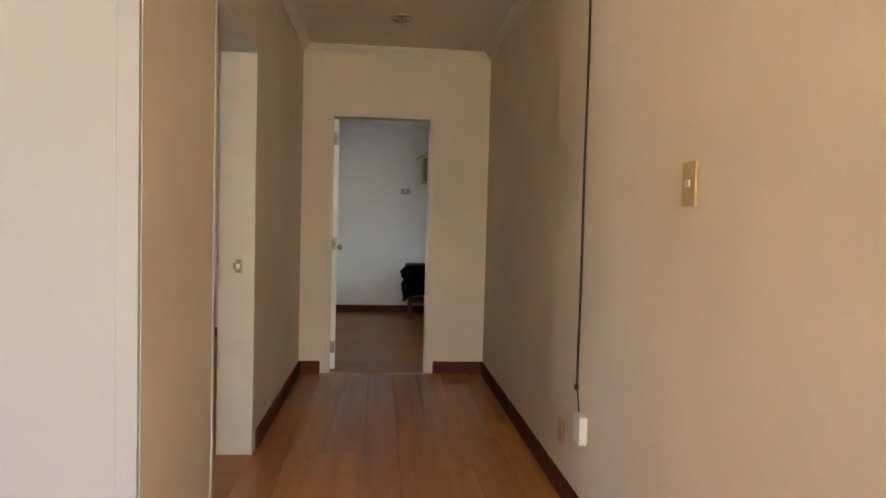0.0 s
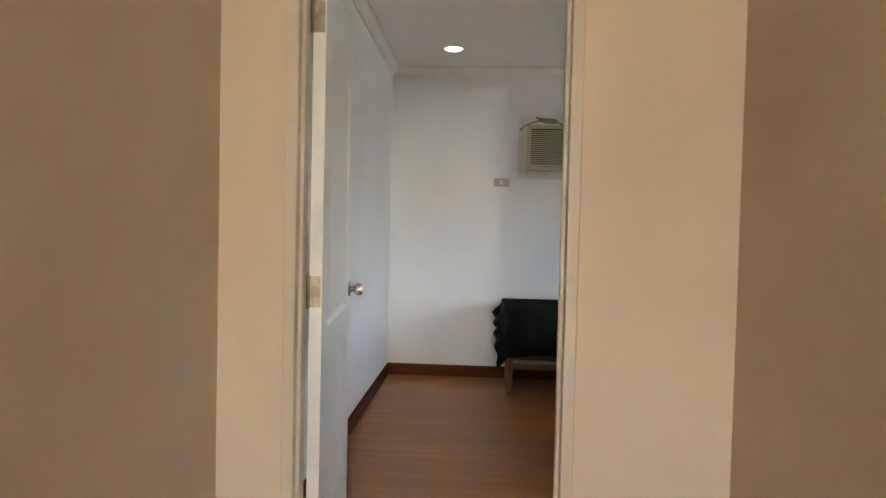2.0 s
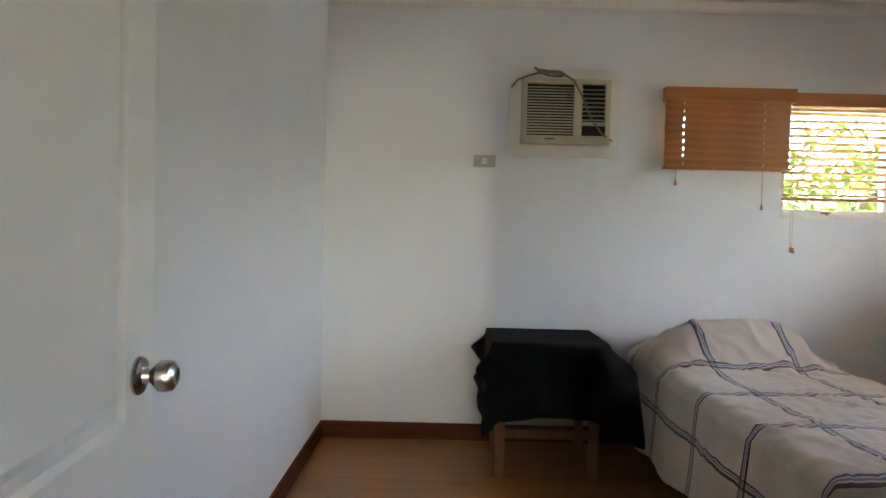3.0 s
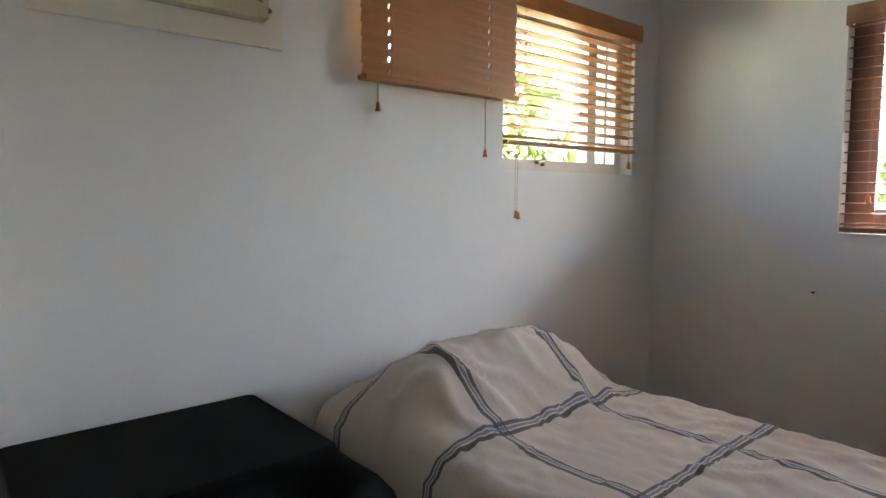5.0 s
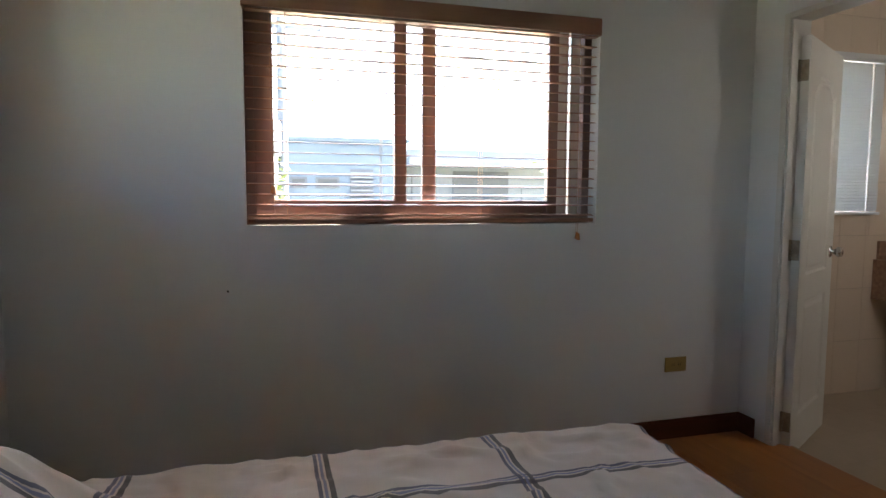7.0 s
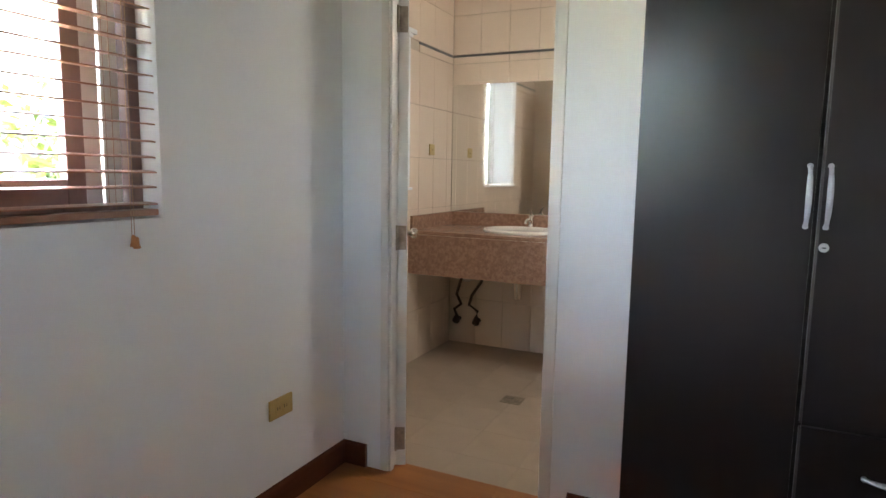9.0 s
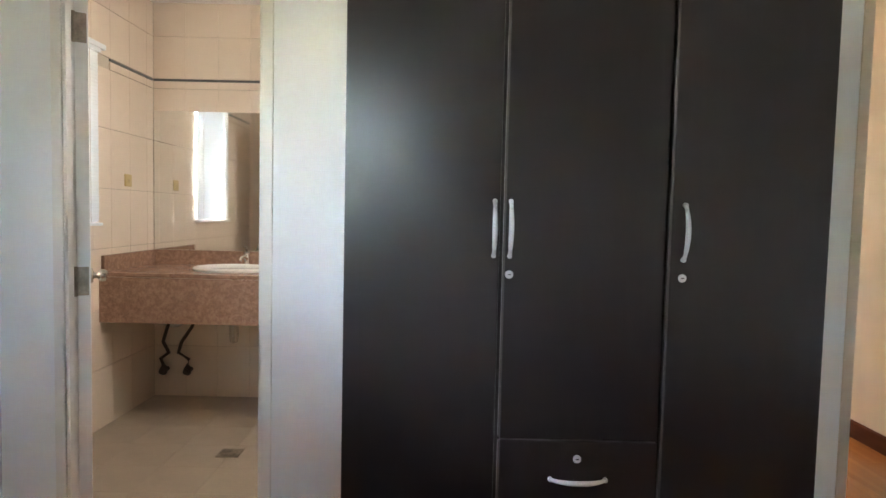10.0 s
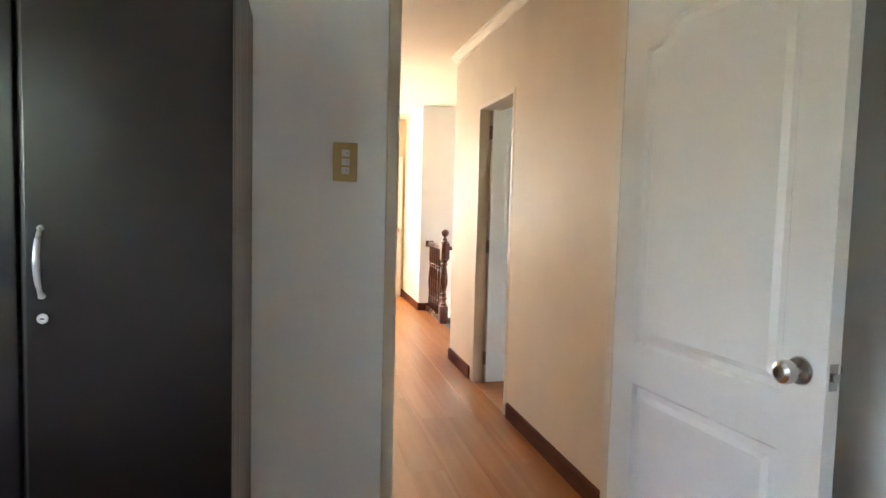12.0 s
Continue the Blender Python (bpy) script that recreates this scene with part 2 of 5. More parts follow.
def wall(name, axis, a0, a1, t0, t1, z0, z1, mat, label, holes=()):
    """A wall along x or y from a0 to a1, thick from t0 to t1, with holes (a0, a1, z0, z1) right through."""
    aa = sorted({a0, a1, *[h[0] for h in holes], *[h[1] for h in holes]})
    zz = sorted({z0, z1, *[h[2] for h in holes], *[h[3] for h in holes]})
    full = {}
    for i in range(len(aa) - 1):
        for k in range(len(zz) - 1):
            ca, cz = (aa[i] + aa[i + 1]) / 2, (zz[k] + zz[k + 1]) / 2
            full[i, k] = not any(h[0] < ca < h[1] and h[2] < cz < h[3] for h in holes)
    bm = bmesh.new()
    made = {}

    def v(a, t, z):
        key = (a, t, z)
        if key not in made:
            made[key] = bm.verts.new((a, t, z) if axis == "x" else (t, a, z))
        return made[key]

    for (i, k), solid in full.items():
        if not solid:
            continue
        p, q, r, s = aa[i], aa[i + 1], zz[k], zz[k + 1]
        bm.faces.new((v(p, t0, r), v(q, t0, r), v(q, t0, s), v(p, t0, s)))
        bm.faces.new((v(p, t1, r), v(p, t1, s), v(q, t1, s), v(q, t1, r)))
        if not full.get((i - 1, k)):
            bm.faces.new((v(p, t0, r), v(p, t0, s), v(p, t1, s), v(p, t1, r)))
        if not full.get((i + 1, k)):
            bm.faces.new((v(q, t0, r), v(q, t1, r), v(q, t1, s), v(q, t0, s)))
        if not full.get((i, k - 1)):
            bm.faces.new((v(p, t0, r), v(p, t1, r), v(q, t1, r), v(q, t0, r)))
        if not full.get((i, k + 1)):
            bm.faces.new((v(p, t0, s), v(q, t0, s), v(q, t1, s), v(p, t1, s)))
    return structure(name, bm, mat, label)


# ---- plan ----
CEIL = 2.66
XE, YN = 3.92, 3.51            # bedroom: east and north wall faces
HALL_E, HALL_END = 1.52, -7.2
CORNER = -3.28                 # where the hall's west wall ends at the stairwell
D2 = (-2.525, -1.785)            # doorway into the second bedroom
B_N, B_W = 1.58, -3.6          # second bedroom
BX0, BX1, BY0 = 2.62, 4.465, -2.125   # bathroom
D1 = (0.20, 1.07)              # rough opening of the bedroom door
DB = (2.997, 3.735)              # rough opening of the bathroom door
WN_L = (2.06, 2.69, 1.72, 2.08)
WN_R = (2.74, 3.70, 1.39, 2.10)
WE = (1.01, 2.625, 1.12, 2.08)
WB = (-1.38, -0.74, 1.17, 2.15)
W2 = (-2.86, -1.72, 0.93, 2.04)

wall("wall_bedroom_north", "x", -0.12, XE + 0.16, YN, YN + 0.16, -0.1, CEIL, M_WHITE, "white painted bedroom wall with two high windows", [WN_L, WN_R])
wall("wall_bedroom_east", "y", 0.12, YN, XE, XE + 0.16, -0.1, CEIL, M_WHITE, "white painted bedroom wall with a wide window", [WE])
wall("wall_bedroom_west", "y", 0.0, YN, -0.12, 0.0, -0.1, CEIL, M_WHITE, "white painted bedroom side wall")
wall("wall_bedroom_south", "x", 0.0, XE + 0.16, 0.06, 0.12, -0.1, CEIL, M_WHITE, "white painted wall with two doorways",
     [(*D1, -0.1, 2.13), (*DB, -0.1, 2.13)])
wall("wall_hall_end", "x", 0.0, HALL_E + 0.12, 0.0, 0.06, -0.1, CEIL, M_BEIGE, "beige painted wall round the bedroom doorway", [(*D1, -0.1, 2.13)])
wall("wall_hall_west", "y", CORNER, 0.0, -0.06, 0.0, -0.1, CEIL, M_BEIGE, "beige painted hall wall with a doorway", [(D2[0] - 0.04, D2[1] + 0.04, -0.1, 2.13)])
wall("wall_second_bedroom_east", "y", CORNER + 0.12, B_N, -0.18, -0.06, -0.1, CEIL, M_WHITE, "white painted wall of the second bedroom", [(D2[0] - 0.04, D2[1] + 0.04, -0.1, 2.13)])
wall("wall_hall_east", "y", HALL_END, 0.0, HALL_E, HALL_E + 0.12, -0.1, CEIL, M_BEIGE, "long beige painted hall wall")
wall("wall_stairwell_corner", "x", -0.0595, -0.002, CORNER - 0.02, CORNER - 0.0005, -0.1, CEIL, M_STAIR, "plain grey corner of the stairwell wall")
wall("wall_stairwell_north", "x", -2.6, -0.06, CORNER - 0.02, CORNER + 0.12, -3.0, CEIL, M_STAIR, "plain grey wall of the stairwell, darker than the hall walls")
wall("wall_stairwell_west", "y", -5.9, CORNER, -2.72, -2.6, -3.0, CEIL, M_BEIGE, "beige painted stairwell wall with an assumed, unseen window", [(-5.0, -4.2, 1.15, 1.85)])
wall("wall_landing_south", "x", -2.6, -0.20, -5.96, -5.84, -3.0, CEIL, M_LANDING, "cream wall behind the stair rail")
wall("wall_landing_return", "y", HALL_END, -5.96, -0.32, -0.20, -0.1, CEIL, M_BEIGE, "cream return wall of the landing")
# the hole is an invented opening for the hall fill lamp, out of view
wall("wall_hall_south", "x", -0.32, HALL_E + 0.12, HALL_END - 0.12, HALL_END, -0.1, CEIL, M_BEIGE, "beige wall at the end of the hall", [(0.74, 1.46, 0.88, 2.32)])
wall("wall_second_bedroom_north", "x", B_W, -0.18, B_N, B_N + 0.14, -0.1, CEIL, M_WHITE, "white wall of the second bedroom with a window", [W2])
# side hole invented for the fill lamp, out of view
wall("wall_second_bedroom_west", "y", CORNER + 0.12, B_N, B_W - 0.12, B_W, -0.1, CEIL, M_WHITE, "white side wall of the second bedroom", [(-1.30, -0.70, 1.35, 1.95)])
wall("wall_second_bedroom_south", "x", B_W, -0.12, CORNER + 0.125, CORNER + 0.2, -0.1, CEIL, M_WHITE, "white back wall of the second bedroom")
wall("wall_bath_south", "x", BX0 - 0.12, BX1 + 0.12, BY0 - 0.14, BY0 - 0.012, -0.2, CEIL, M_GROUT, "grouted bathroom wall behind tiles")
wall("wall_bath_east", "y", BY0 - 0.012, 0.06, BX1 + 0.012, BX1 + 0.14, -0.2, CEIL, M_GROUT, "grouted bathroom wall with a narrow window", [WB])
wall("wall_bath_west", "y", BY0 - 0.012, 0.0, BX0 - 0.12, BX0, -0.2, CEIL, M_TILE, "cream tiled bathroom wall")
wall("wall_bath_north", "x", HALL_E + 0.12, BX1 + 0.012, 0.0, 0.06, -0.2, CEIL, M_TILE, "cream tiled bathroom wall round the doorway", [(*DB, -0.2, 2.13)])


def slab(name, x0, x1, y0, y1, z0, z1, mat, label):
    bm = bmesh.new()
    box(bm, x0, x1, y0, y1, z0, z1)
    return structure(name, bm, mat, label)


slab("ceiling_bedroom", -0.12, XE + 0.16, 0.06, YN + 0.16, CEIL, CEIL + 0.12, M_CEIL, "plain white bedroom ceiling")
slab("ceiling_hall", -2.72, HALL_E + 0.12, HALL_END - 0.12, CORNER + 0.06, CEIL, CEIL + 0.12, M_CEIL_HALL, "hall and landing ceiling, tinted beige for wall bounce")
slab("ceiling_hall_north", -0.06, HALL_E + 0.12, CORNER + 0.06, 0.06, CEIL, CEIL + 0.12, M_CEIL_HALL, "hall ceiling with a recessed lamp, tinted beige for wall bounce")
slab("ceiling_second_bedroom", B_W - 0.12, -0.06, CORNER + 0.06, B_N + 0.14, CEIL, CEIL + 0.12, M_CEIL, "white ceiling of the second bedroom")
slab("ceiling_bath", HALL_E + 0.12, BX1 + 0.14, BY0 - 0.14, 0.06, CEIL, CEIL + 0.12, M_CEIL, "white bathroom ceiling")
FLOOR_BED = slab("floor_bedroom", -0.12, XE + 0.16, 0.06, YN + 0.16, -0.25, -0.008, M_SUB, "orange-brown laminate plank bedroom floor")
FLOOR_HALL = slab("floor_hall", -0.42, HALL_E + 0.12, HALL_END - 0.12, 0.06, -0.25, -0.008, M_SUB, "glossy orange-brown laminate plank hall floor")
FLOOR_B2 = slab("floor_second_bedroom", B_W - 0.12, -0.425, CORNER + 0.06, B_N + 0.14, -0.25, -0.008, M_SUB, "laminate plank floor of the second bedroom")
FLOOR_BATH = slab("floor_bath", HALL_E + 0.125, BX1 + 0.14, BY0 - 0.14, 0.055, -0.25, -0.088, M_TILE_F, "greige tiled bathroom floor")
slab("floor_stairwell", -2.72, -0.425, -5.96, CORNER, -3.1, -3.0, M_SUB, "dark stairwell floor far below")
slab("ground", -400, 400, -400, 400, -3.6, -3.4, M_GROUND, "dry bare ground round the house")


def sweep(name, pts, prof, mat, label):
    """A moulding: prof of (out, up) swept along straight runs (p, q, out direction)."""
    bm = bmesh.new()
    for (x0, y0), (x1, y1), (ox, oy) in pts:
        ends = []
        for x, y in ((x0, y0), (x1, y1)):
            ends.append([bm.verts.new((x + ox * o, y + oy * o, z)) for o, z in prof])
        n = len(prof)
        for k in range(n):
            bm.faces.new((ends[0][k], ends[0][(k + 1) % n], ends[1][(k + 1) % n], ends[1][k]))
        bm.faces.new(ends[0][::-1])
        bm.faces.new(ends[1])
    return structure(name, bm, mat, label)


BASE = [(0.001, 0.001), (0.016, 0.001), (0.016, 0.088), (0.011, 0.098), (0.001, 0.10)]
sweep("baseboard_bedroom", [((0, 0.12), (0, YN), (1, 0)), ((0, YN), (XE, YN), (0, -1)), ((XE, YN), (XE, 0.12), (-1, 0)),
                            ((XE, 0.12), (DB[1] + 0.065, 0.12), (0, 1)), ((DB[0] - 0.065, 0.12), (D1[1] + 0.045, 0.12), (0, 1)), ((D1[0] - 0.045, 0.12), (0, 0.12), (0, 1))],
      BASE, M_BASE, "dark brown wooden baseboard")
sweep("baseboard_hall", [((0, 0), (D1[0] - 0.03, 0), (0, -1)), ((D1[1] + 0.03, 0), (HALL_E, 0), (0, -1)), ((HALL_E, 0), (HALL_E, HALL_END), (-1, 0)),
                         ((0, 0), (0, D2[1] + 0.09), (1, 0)), ((0, D2[0] - 0.09), (0, CORNER), (1, 0)), ((-0.19, -5.84), (-0.45, -5.84), (0, 1)),
                         ((-0.20, -5.84), (-0.20, HALL_END), (1, 0))],
      BASE, M_BASE, "dark brown wooden baseboard")
sweep("baseboard_second_bedroom", [((B_W, B_N), (-0.12, B_N), (0, -1)), ((-0.18, B_N), (-0.18, D2[1] + 0.1), (-1, 0)), ((B_W, B_N), (B_W, CORNER + 0.2), (1, 0))],
      BASE, M_BASE, "dark brown wooden baseboard")
C = CEIL
CROWN = [(0.001, C - 0.001), (0.06, C - 0.001), (0.06, C - 0.012), (0.048, C - 0.018), (0.03, C - 0.036), (0.016, C - 0.048), (0.012, C - 0.062), (0.001, C - 0.062)]
sweep("crown_bedroom", [((0, 0.12), (0, YN), (1, 0)), ((0, YN), (XE, YN), (0, -1)), ((XE, YN), (XE, 0.12), (-1, 0)), ((XE, 0.12), (0, 0.12), (0, 1))], CROWN, M_CEIL, "white crown moulding")
sweep("crown_hall", [((0, 0), (HALL_E, 0), (0, -1)), ((HALL_E, 0), (HALL_E, HALL_END), (-1, 0)), ((0, 0), (0, CORNER), (1, 0))], CROWN, M_CEIL_HALL, "cream crown moulding")


# ---- doors ----
def panel_outline(x0, x1, z0, z1, arch):
    """The outline of a door panel, with an arched top where arch is not 0."""
    pts = [(x0, z0), (x1, z0)]
    n = 12 if arch else 1
    for k in range(n + 1):
        u = k / n
        x = x1 + (x0 - x1) * u
        s = min(max((min(u, 1 - u) - 0.04) / 0.22, 0), 1)
        pts.append((x, z1 - arch * (1 - s * s * (3 - 2 * s))))
    return pts


def inset(pts, d):
    cx = (min(p[0] for p in pts) + max(p[0] for p in pts)) / 2
    cz = (min(p[1] for p in pts) + max(p[1] for p in pts)) / 2
    wx = (max(p[0] for p in pts) - min(p[0] for p in pts)) / 2
    wz = (max(p[1] for p in pts) - min(p[1] for p in pts)) / 2
    return [(cx + (x - cx) * (wx - d) / wx, cz + (z - cz) * (wz - d) / wz) for x, z in pts]


def leaf_mesh(w, h, t, panels):
    """A moulded door leaf: hinge edge at x = 0, faces at y = 0 and y = -t."""
    bm = bmesh.new()
    outer = [(0, 0.006), (w, 0.006), (w, h), (0, h)]
    loops = {}
    for side, y, into in ((0, 0.0, -1), (1, -t, 1)):
        ring = [bm.verts.new((x, y, z)) for x, z in outer]
        edges = [bm.edges.new((ring[k], ring[(k + 1) % 4])) for k in range(4)]
        for x0, x1, z0, z1, arch in panels:
            pts = panel_outline(x0, x1, z0, z1, arch)
            rings = []
            for d, depth in ((0, 0), (0.010, 0.010), (0.028, 0.011), (0.046, 0.003)):
                rings.append([bm.verts.new((x, y + into * depth, z)) for x, z in inset(pts, d)])
            n = len(pts)
            edges += [bm.edges.new((rings[0][k], rings[0][(k + 1) % n])) for k in range(n)]
            for a, b in zip(rings, rings[1:]):
                for k in range(n):
                    bm.faces.new((a[k], a[(k + 1) % n], b[(k + 1) % n], b[k]))
            bm.faces.new(rings[-1])
        bmesh.ops.triangle_fill(bm, use_beauty=True, edges=edges)
        loops[side] = ring
    for k in range(4):
        a, b = loops[0], loops[1]
        bm.faces.new((a[k], a[(k + 1) % 4], b[(k + 1) % 4], b[k]))
    return bm


def door(name, hinge, turn, w, label, knob_z=1.0, hinges=(0.19, 1.06, 1.93), latch=True):
    """An open panel door: leaf with knobs and hinges, on its hinge line."""
    top = thing(name, hinge, label, "door", kind="structure")
    top.rotation_euler = (0, 0, radians(turn))
    h, t = 2.095, 0.04
    leaf = part("leaf", leaf_mesh(w, h, t, [(0.115, w - 0.115, 0.93, 1.93, 0.07), (0.115, w - 0.115, 0.2, 0.80, 0.0)]), M_DOOR, top, "white moulded panel leaf", local=True)
    for s in (1, -1):
        bm = bmesh.new()
        y = 0.0 if s > 0 else -t
        prof = [(0.033, 0.0), (0.033, 0.004), (0.030, 0.008), (0.014, 0.011), (0.012, 0.022), (0.018, 0.028), (0.0265, 0.036), (0.0275, 0.048), (0.025, 0.058), (0.016, 0.064), (0.008, 0.0625), (0.002, 0.062)]
        lathe(bm, [(r, y + s * q) for r, q in prof], 24, (w - 0.065, 0, knob_z), "y")
        part("knob", bm, M_CHROME, top, "satin steel door knob", local=True, smooth=True)
    if latch:
        bm = bmesh.new()
        box(bm, w + 0.0, w + 0.0015, -0.032, -0.008, knob_z - 0.03, knob_z + 0.03)
        box(bm, w + 0.0015, w + 0.011, -0.027, -0.013, knob_z - 0.009, knob_z + 0.009, 0.002)
        part("latch", bm, M_CHROME, top, "steel latch plate", local=True)
    for z in hinges:
        bm = bmesh.new()
        box(bm, -0.0025, -0.0002, -0.036, -0.002, z - 0.05, z + 0.05)
        tube(bm, [(-0.006, 0.004, z - 0.052), (-0.006, 0.004, z + 0.052)], 0.0065)
        for k in (-0.032, 0.0, 0.032):
            lathe(bm, [(0.004, -0.0035), (0.003, -0.0024)], 8, (0, -0.02, z + k), "x")
        part("hinge", bm, M_BRASS, top, "worn painted metal hinge", local=True)
    return top


def door_frame(name, axis, a0, a1, t0, t1, mat, label, face=0.003, stop=None):
    """Jambs and head round a doorway, 3.5 cm thick, flush with the wall, and a stop."""
    top = thing(name, ((a0 + a1) / 2, (t0 + t1) / 2, 0) if axis == "x" else ((t0 + t1) / 2, (a0 + a1) / 2, 0), label, "door frame", kind="structure")

    def bar(nm, p0, p1, q0, q1, z0, z1, bev=0.003):
        b = (p0, p1, q0, q1, z0, z1) if axis == "x" else (q0, q1, p0, p1, z0, z1)
        boxpart(nm, top, mat, *b, bevel=bev)

    f = 0.036
    bar("jamb", a0 + 0.001, a0 + f, t0 - face, t1 + face, 0.0, 2.129)
    bar("jamb", a1 - f, a1 - 0.001, t0 - face, t1 + face, 0.0, 2.129)
    bar("head", a0 + f, a1 - f, t0 - face, t1 + face, 2.129 - 0.03, 2.129)
    if stop:
        bar("stop", a0 + f, a0 + f + 0.012, stop[0], stop[1], 0.0, 2.098)
        bar("stop", a1 - f - 0.012, a1 - f, stop[0], stop[1], 0.0, 2.098)
    return top


F1 = door_frame("door_frame_1", "x", *D1, 0.0, 0.12, M_FRAME, "cream painted wooden door frame, scuffed", stop=(0.03, 0.065))
door("door_1", (0.243, 0.128, 0), 95.5, 0.79, "white moulded two-panel bedroom door, wide open")
door_frame("door_frame_bath", "x", *DB, 0.0, 0.12, M_FRAME_W, "white painted bathroom door frame", stop=(0.085, 0.115))
door("door_bath", (3.697, 0.05, -0.07), -60, 0.665, "white moulded bathroom door, opened inwards", knob_z=1.02)
F2 = door_frame("door_frame_2", "y", D2[0] - 0.036, D2[1] + 0.036, -0.18, 0.0, M_FRAME, "cream painted door frame of the second bedroom")
door("door_2", (-0.088, D2[0] + 0.004, 0), 184, 0.69, "white moulded two-panel door, wide open")
# strike plate on the far jamb of the second doorway
bm = bmesh.new()
box(bm, -0.094, -0.060, D2[1] - 0.0025, D2[1] - 0.0002, 0.962, 1.032)
box(bm, -0.106, -0.0938, D2[1] - 0.0045, D2[1] - 0.0002, 0.980, 1.014, 0.001)
plate2 = part("strike_plate", bm, M_BRASS, F2, "worn steel strike plate")
boxpart("latch_hole", plate2, M_BOARD, -0.090, -0.072, D2[1] - 0.0032, D2[1] - 0.0024, 0.985, 1.009)
for z in (0.969, 1.025):
    boxpart("screw", plate2, M_AC_DARK, -0.080, -0.074, D2[1] - 0.0033, D2[1] - 0.0024, z - 0.003, z + 0.003)
bm = bmesh.new()
box(bm, D1[1] - 0.038, D1[1] - 0.036, 0.075, 0.105, 0.96, 1.03)
part("strike_plate", bm, M_BRASS, F1, "worn strike plate")
bm = bmesh.new()
box(bm, D1[0] + 0.03, D1[1] - 0.03, -0.012, 0.02, -0.002, 0.006, 0.002)
structure("threshold", bm, M_FLOOR_X, "thin wooden threshold strip")
bm = bmesh.new()
box(bm, DB[0] + 0.036, DB[1] - 0.036, 0.0, 0.075, -0.2, -0.004)
structure("bath_threshold", bm, M_TILE_F, "greige tiled bathroom threshold")
# white door at the far end of the hall
door("door_3", (0.62, HALL_END + 0.05, 0), 180, 0.78, "white panel door at the end of the hall, closed")
door_frame("door_frame_3", "x", -0.19, 0.66, HALL_END - 0.06, HALL_END, M_FRAME, "cream door frame at the end of the hall")


# ---- windows ----
def window(name, axis, a0, a1, z0, z1, t, mat, label, mullions=(), bar=0.04, depth=0.05, sash=()):
    """A window in an opening: outer frame, mullions and panes at depth t in the wall."""
    at = ((a0 + a1) / 2, t, z0) if axis == "x" else (t, (a0 + a1) / 2, z0)
    top = thing(name, at, label, "window", kind="structure")

    def piece(nm, p0, p1, q0, q1, r0, r1, m=mat, bev=0.003):
        b = (p0, p1, q0, q1, r0, r1) if axis == "x" else (q0, q1, p0, p1, r0, r1)
        ob = boxpart(nm, top, m, *b, bevel=bev)
        return ob

    e = 0.001
    piece("frame_side", a0 + e, a0 + bar, t, t + depth, z0 + e, z1 - e)
    piece("frame_side", a1 - bar, a1 - e, t, t + depth, z0 + e, z1 - e)
    piece("frame_rail", a0 + bar, a1 - bar, t, t + depth, z0 + e, z0 + bar)
    piece("frame_rail", a0 + bar, a1 - bar, t, t + depth, z1 - bar, z1 - e)
    for m0, m1, d0, d1 in mullions:
        piece("stile", m0, m1, t + d0, t + d1, z0 + bar, z1 - bar)
    pane = piece("pane", a0 + bar, a1 - bar, t + depth * 0.55, t + depth * 0.55 + 0.004, z0 + bar, z1 - bar, M_GLASS, 0)
    pane.visible_shadow = False
    return top


WIN_E = window("window_1", "y", WE[0], WE[1], WE[2], WE[3], XE + 0.075, M_WIN, "wide sliding window in a dark brown frame",
               mullions=[(1.933, 1.989, -0.012, 0.02), (1.788, 1.852, 0.022, 0.05), (1.19, 1.24, -0.012, 0.02), (2.508, 2.586, -0.012, 0.02)], bar=0.04, depth=0.055)
boxpart("sash_rail", WIN_E, M_WIN, XE + 0.064, XE + 0.095, 1.24, 2.508, WE[2] + 0.04, WE[2] + 0.108, bevel=0.003)
boxpart("sash_rail", WIN_E, M_WIN, XE + 0.064, XE + 0.095, 1.24, 2.508, WE[3] - 0.082, WE[3] - 0.04, bevel=0.003)
for y0, y1 in ((1.055, 1.108), (1.118, 1.172)):
    boxpart("side_stile", WIN_E, M_WIN_W, XE + 0.102, XE + 0.124, y0, y1, WE[2] + 0.042, WE[3] - 0.042, bevel=0.003, label="pale painted side stile")
WIN_NR = window("window_2", "x", WN_R[0], WN_R[1], WN_R[2], WN_R[3], YN + 0.07, M_WIN_W, "high awning window in a white frame", mullions=[(3.40, 3.47, -0.008, 0.045), (3.55, 3.57, 0.0, 0.05)], bar=0.055, depth=0.06)
bm = bmesh.new()
box(bm, 3.02, 3.075, YN + 0.05, YN + 0.07, 1.425, 1.437, 0.003)
box(bm, 3.045, 3.055, YN + 0.035, YN + 0.06, 1.415, 1.432, 0.003)
part("window_handle", bm, M_BRASS, WIN_NR, "small brass window catch")
window("window_3", "x", WN_L[0], WN_L[1], WN_L[2], WN_L[3], YN + 0.07, M_WIN_W, "small high window behind a closed blind", bar=0.04)
window("window_4", "x", W2[0], W2[1], W2[2], W2[3], B_N + 0.06, M_WIN, "brown framed window of the second bedroom", mullions=[(-2.08, -2.02, -0.01, 0.04)], bar=0.05)
window("window_5", "y", WB[0], WB[1], WB[2], WB[3], BX1 + 0.08, M_WIN_W, "narrow bathroom window in a white frame", bar=0.035)


